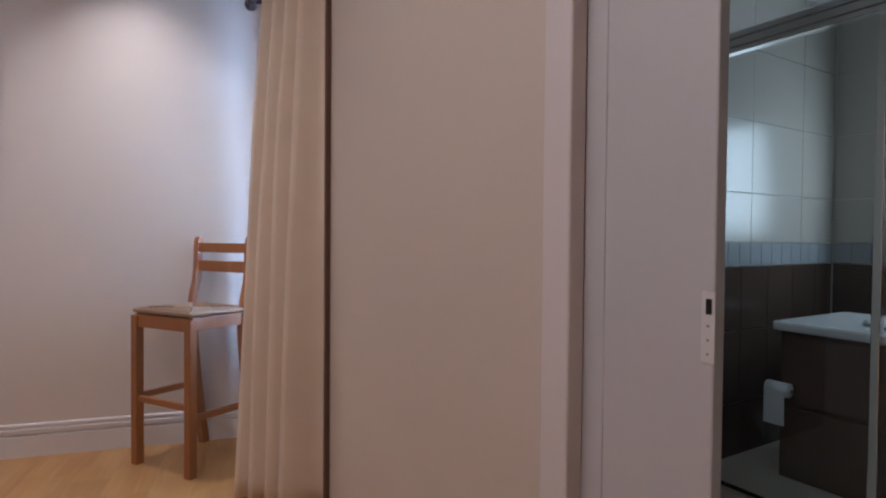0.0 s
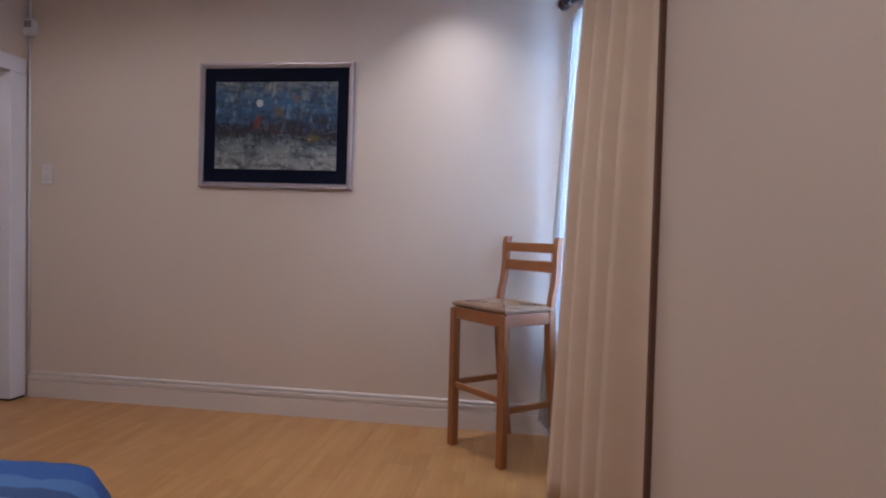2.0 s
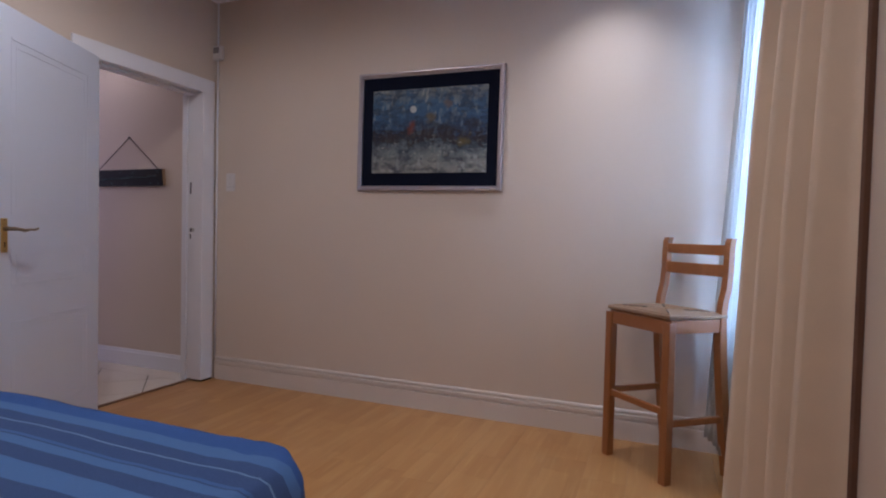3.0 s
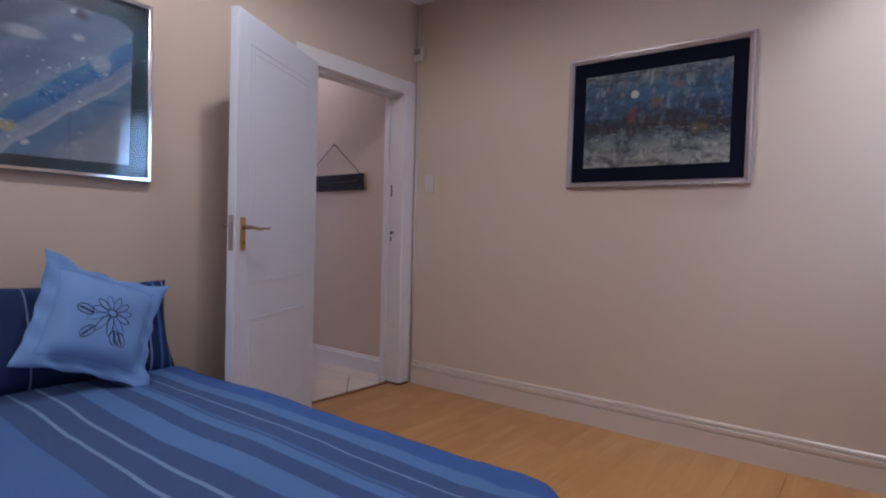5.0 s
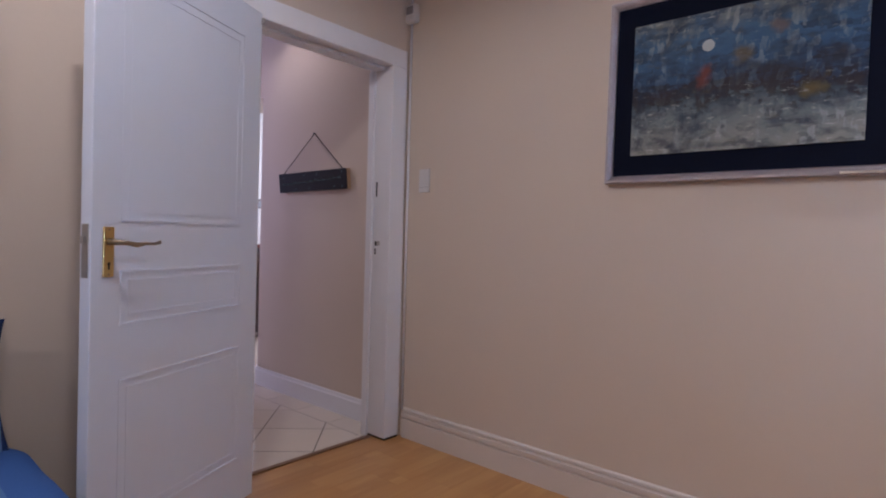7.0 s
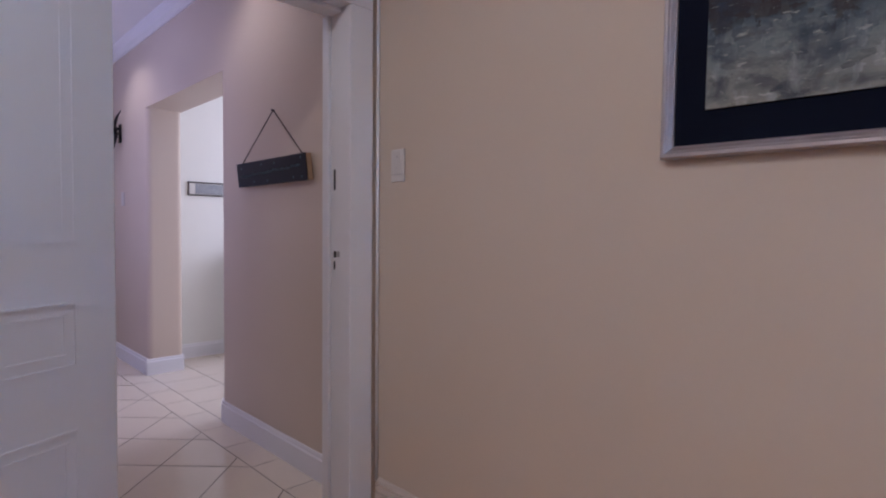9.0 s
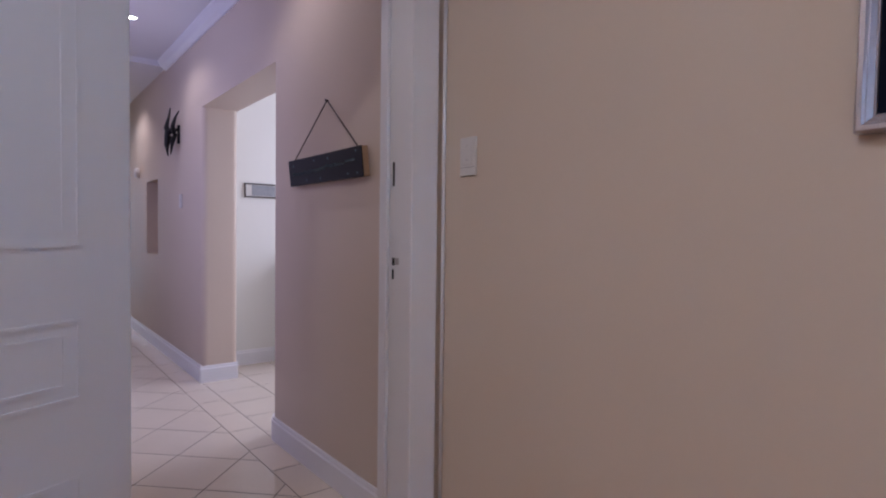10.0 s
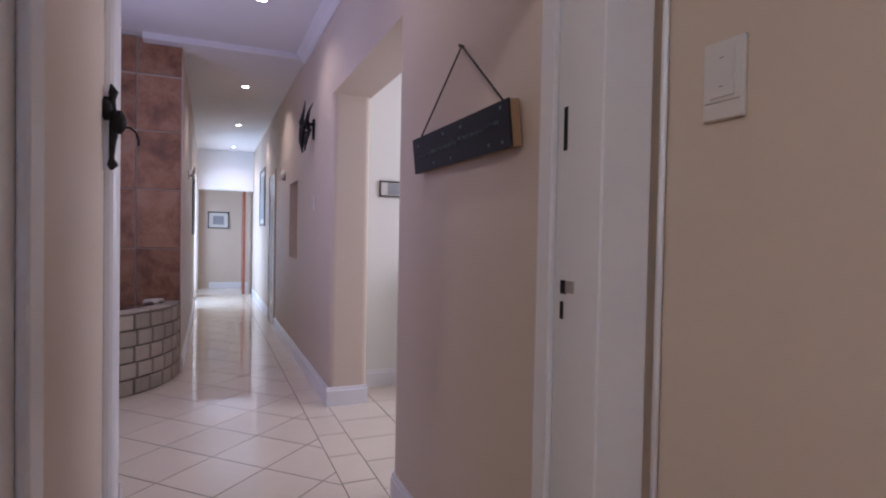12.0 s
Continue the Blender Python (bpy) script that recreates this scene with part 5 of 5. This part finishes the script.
# ---- garden beyond the window ----
bm = bmesh.new()
v = [bm.verts.new(p) for p in ((1.3, -60, -0.25), (80, -60, -0.25), (80, 80, -0.25), (0.4, 80, -0.25), (0.4, 3.6, -0.25))]
bm.faces.new(v)
structure(part("ground", bm, M_LAWN), "green lawn outside the window", "ground")
rng = random.Random(3)
verts, faces = [], []
for k in range(1500):
    c = WALL @ Vector((rng.uniform(2.6, 3.6), rng.uniform(1.6, 6.5), rng.uniform(-0.2, 1.7)))
    d = Vector((rng.uniform(-1, 1), rng.uniform(-1, 1), rng.uniform(-1, 1))).normalized() * 0.07
    e = d.orthogonal().normalized() * 0.035
    n = len(verts)
    verts += [c - d, c + e, c + d, c - e]
    faces.append((n, n + 1, n + 2, n + 3))
me = bpy.data.meshes.new("hedge")
me.from_pydata([tuple(v) for v in verts], [], faces)
me.materials.append(M_LEAF)
tagged(new("hedge", me), "leafy green hedge outside the window", "hedge", kind="stuff")

# ---- fountain in the alcove ----
fountain = thing("fountain", "curved grey stone fountain basin against rust tiles", "fountain", m=pose(-7.45, 1.28, 0))
bm = bmesh.new()
R, TH = 0.90, 0.12
for r0, r1, z0, z1 in ((R - TH, R - 0.012, 0, 0.585),):
    poly = [(r1 * math.cos(radians(a)), r1 * math.sin(radians(a))) for a in range(-90, 91, 6)] + [(r0 * math.cos(radians(a)), r0 * math.sin(radians(a))) for a in range(90, -91, -6)]
    for a, b, c, d in ((poly[i], poly[i + 1], poly[60 - i], poly[61 - i]) for i in range(30)):
        prism(bm, [a, b, c, d], z0, z1)
part("basin_core", bm, M_MORTAR, fountain)
COURSE = 0.117
step = 9.0


def block(a0, a1, z0, z1, r0, r1, bulge):
    b = bmesh.new()
    rows = []
    for r, dz, da in ((r0, 0, 0), (r1, 0.0, 0), (r1 + bulge, 0.008, 0.35)):
        rows.append([b.verts.new((r * math.cos(radians(a)), r * math.sin(radians(a)), z)) for a, z in ((a0 + da, z0 + dz), ((a0 + a1) / 2, z0 + dz), (a1 - da, z0 + dz), (a1 - da, z1 - dz), ((a0 + a1) / 2, z1 - dz), (a0 + da, z1 - dz))])
    for p, q in zip(rows, rows[1:]):
        for k in range(6):
            b.faces.new((p[k], p[(k + 1) % 6], q[(k + 1) % 6], q[k]))
    b.faces.new(rows[-1])
    b.faces.new(rows[0][::-1])
    return b


brick = part("stone_block", block(0.4, step - 0.4, 0.006, COURSE - 0.004, R - 0.05, R - 0.006, 0.009), M_STONE, fountain)
for row in range(5):
    for k in range(-10, 10):
        if row == 0 and k == -10:
            brick.matrix_basis = pose(0, 0, 0, 0, 0, k * step)
            continue
        o = brick.copy()
        scene.collection.objects.link(o)
        o.matrix_basis = pose(0, 0, row * COURSE, 0, 0, k * step + (step / 2 if row % 2 and -10 < k < 9 else 0) * 0.35)
cap = part("cap_stone", block(0.4, 2 * step - 0.4, 0.0, 0.02, R - TH, R - 0.004, 0.008), M_STONE, fountain)
for k in range(10):
    o = cap if k == 0 else cap.copy()
    if k:
        scene.collection.objects.link(o)
    o.matrix_basis = pose(0, 0, 0.588, 0, 0, -90 + 18 * k)
bm = bmesh.new()
prism(bm, [(0.8 * math.cos(radians(a)), 0.8 * math.sin(radians(a))) for a in range(-90, 91, 10)], 0.45, 0.47)
part("water", bm, mat("dark_water", (0.02, 0.022, 0.02), 0.05, vary=0.05), fountain, "dark still water")
shell = bmesh.new()
for k in range(9):
    a = radians(-60 + 15 * k)
    tube(shell, [(0, 0, 0.01), (0.03 * math.sin(a), 0.03 * math.cos(a), 0.035), (0.075 * math.sin(a), 0.07 * math.cos(a), 0.03), (0.09 * math.sin(a), 0.085 * math.cos(a), 0.008)], [0.012, 0.016, 0.018, 0.01], 6)
tagged(part("shell", shell, M_SHELL, smooth=True, m=pose(-7.20, 2.02, 0.602, 0, 0, 120)), "pale ribbed sea shell on the basin's rim", "shell")
tilewall = structure(new("tiled_wall"), "wall of large rust brown slate tiles behind the fountain", "wall")
boxes("backing", [(-7.468, -7.458, 0.38, 2.185, 0, 2.77)], M_STONE, tilewall)
for y0, y1 in ((1.857, 2.183), (1.37, 1.845), (0.88, 1.358), (0.39, 0.868)):
    for z0, z1 in ((0.09, 0.56), (0.57, 1.04), (1.05, 1.525), (1.535, 2.005), (2.015, 2.46), (2.475, 2.76)):
        boxes("slate_tile", [(-7.456, -7.446, y0, y1, z0, z1)], M_RUST, tilewall, bevel=0.003)
structure(boxes("tile_edge_trim", [(-7.452, -7.40, 2.184, 2.192, 0, 2.6)], M_WALL), "painted edge beside the slate tiles", "trim")

# ---- bathroom wall tiles ----
bathtiles = structure(new("bathroom_tiling"), "white upper and dark brown lower bathroom wall tiles with grey border", "wall tiles")
bathtiles.matrix_basis = WALL
ROWS_Z = [(0.008, 0.279), (0.284, 0.653), (0.658, 0.988), (0.993, 1.11), (1.115, 1.369), (1.374, 1.746), (1.751, 2.12), (2.125, 2.49)]
for k, (z0, z1) in enumerate(ROWS_Z):
    mt, wide = (M_BATHBROWN, 0.25) if k < 3 else (M_BORDER, 0.1) if k == 3 else (M_BATHWHITE, 0.5)
    x = 0.30 if k < 3 else 0.13
    while x < 2.98:
        boxes("tile", [(x, min(x + wide - 0.004, 2.985), 0.862, 0.869, z0, z1)], mt, bathtiles)
        x += wide
    y = 0.855
    while y > -1.0:
        for a, b in ((max(0.44, y - wide + 0.004), y), (y - wide + 0.004, min(-0.18, y))) if z1 > 1.14 and z0 < 1.92 else ((y - wide + 0.004, y),):
            if b - a > 0.01:
                boxes("tile", [(2.991, 2.999, a, b, z0, z1)], mt, bathtiles)
        y -= wide

# ---- floors ----


def clip(poly, nx, ny, limit):
    """The part of a polygon where nx * x + ny * y is at most limit."""
    out = []
    for i in range(len(poly)):
        a, b = poly[i], poly[(i + 1) % len(poly)]
        da, db = nx * a[0] + ny * a[1] - limit, nx * b[0] + ny * b[1] - limit
        if da <= 0:
            out.append(a)
        if (da <= 0) != (db <= 0):
            t = da / (da - db)
            out.append((a[0] + t * (b[0] - a[0]), a[1] + t * (b[1] - a[1])))
    return out


ROOM = ((0, 1, YW + 0.03), (0, -1, 2.25), (-1, 0, 0.11 - XD), (0.973, 0.229, 0.973 * 0.92 + 0.229 * 0.84 + 0.1))


def within(poly, limits):
    for nx, ny, limit in limits:
        poly = clip(poly, nx, ny, limit)
        if len(poly) < 3:
            return []
    return poly


bm = bmesh.new()
prism(bm, within([(-9, -9), (9, -9), (9, 9), (-9, 9)], ROOM), -0.1, -0.006)
floor = structure(part("floor", bm, M_EDGE), "honey coloured laminate floor", "floor")
WIDE, LONG = 0.192, 1.28
plank = bmesh.new()
box(plank, 0.0002, WIDE - 0.0002, 0.0002, LONG - 0.0002, -0.006, 0.0)
bmesh.ops.bevel(plank, geom=plank.edges[:], offset=0.0003, segments=1, affect="EDGES")
plank_mesh = bpy.data.meshes.new("board")
plank.to_mesh(plank_mesh)
plank.free()
plank_mesh.materials.append(M_BOARD)
rng = random.Random(8)
for i in range(28):
    x = XD - 0.11 + WIDE * i
    y = -2.25 - rng.uniform(0, LONG)
    while y < YW + 0.03:
        whole = [(x, y), (x + WIDE, y), (x + WIDE, y + LONG), (x, y + LONG)]
        kept = within(whole, ROOM)
        if kept == whole:
            o = new("board", plank_mesh)
            o.parent, o.matrix_basis = floor, pose(x, y, 0)
        elif kept:
            b = bmesh.new()
            prism(b, [((p - x) * 0.995, (q - y) * 0.999) for p, q in kept], -0.006, 0.0)
            part("board", b, M_BOARD, floor, m=pose(x, y, 0))
        y += LONG

hall = structure(boxes("floor_hall", [(-15, XD - 0.115, 0.3, 6, -0.1, -0.0012)], M_GROUT), "cream glossy tiles laid diagonally in the hall", "floor")


def tile_piece(poly, x0, x1, y0, y1):
    poly = within(poly, ((-1, 0, -x0), (1, 0, x1), (0, -1, -y0), (0, 1, y1)))
    if not poly:
        return
    area = abs(sum(a[0] * b[1] - b[0] * a[1] for a, b in zip(poly, poly[1:] + poly[:1]))) / 2
    if area < 0.002:
        return
    b = bmesh.new()
    prism(b, poly, -0.006, 0.0)
    part("floor_tile", b, M_TILE, hall)


SIDE, GAP, RT = 0.347, 0.0056, math.sqrt(0.5)
for i in range(-40, 20):
    for j in range(-20, 60):
        p0, q0 = -2.123 + SIDE * i, 5.56 + SIDE * (j - 20)
        cx, cy = (p0 - q0) * RT, (p0 + q0) * RT
        if not (-15.4 < cx < -2.9 and 1.0 < cy < 3.4):
            continue
        poly = [((p - q) * RT, (p + q) * RT) for p, q in ((p0 + GAP / 2, q0 + GAP / 2), (p0 + SIDE - GAP / 2, q0 + GAP / 2), (p0 + SIDE - GAP / 2, q0 + SIDE - GAP / 2), (p0 + GAP / 2, q0 + SIDE - GAP / 2))]
        tile_piece(poly, -7.45, XD - 0.117, 1.2, 2.998)
        tile_piece(poly, -15, -7.4535, 2.19, 2.998)
for k in range(36):
    x = -3.21 - 0.335 * k
    tile_piece([(x - 0.335 + GAP, 3.002), (x, 3.002), (x, 3.17), (x - 0.335 + GAP, 3.17)], -15, XD - 0.117, 2.9, 3.3)
for i in range(8):
    for j in range(8):
        x, y = -4.43 - 0.335 * i, 3.174 + 0.335 * j
        tile_piece([(x - 0.335 + GAP, y), (x, y), (x, y + 0.335 - GAP), (x - 0.335 + GAP, y + 0.335 - GAP)], -6.49, -4.4, 3.17, 5.8)
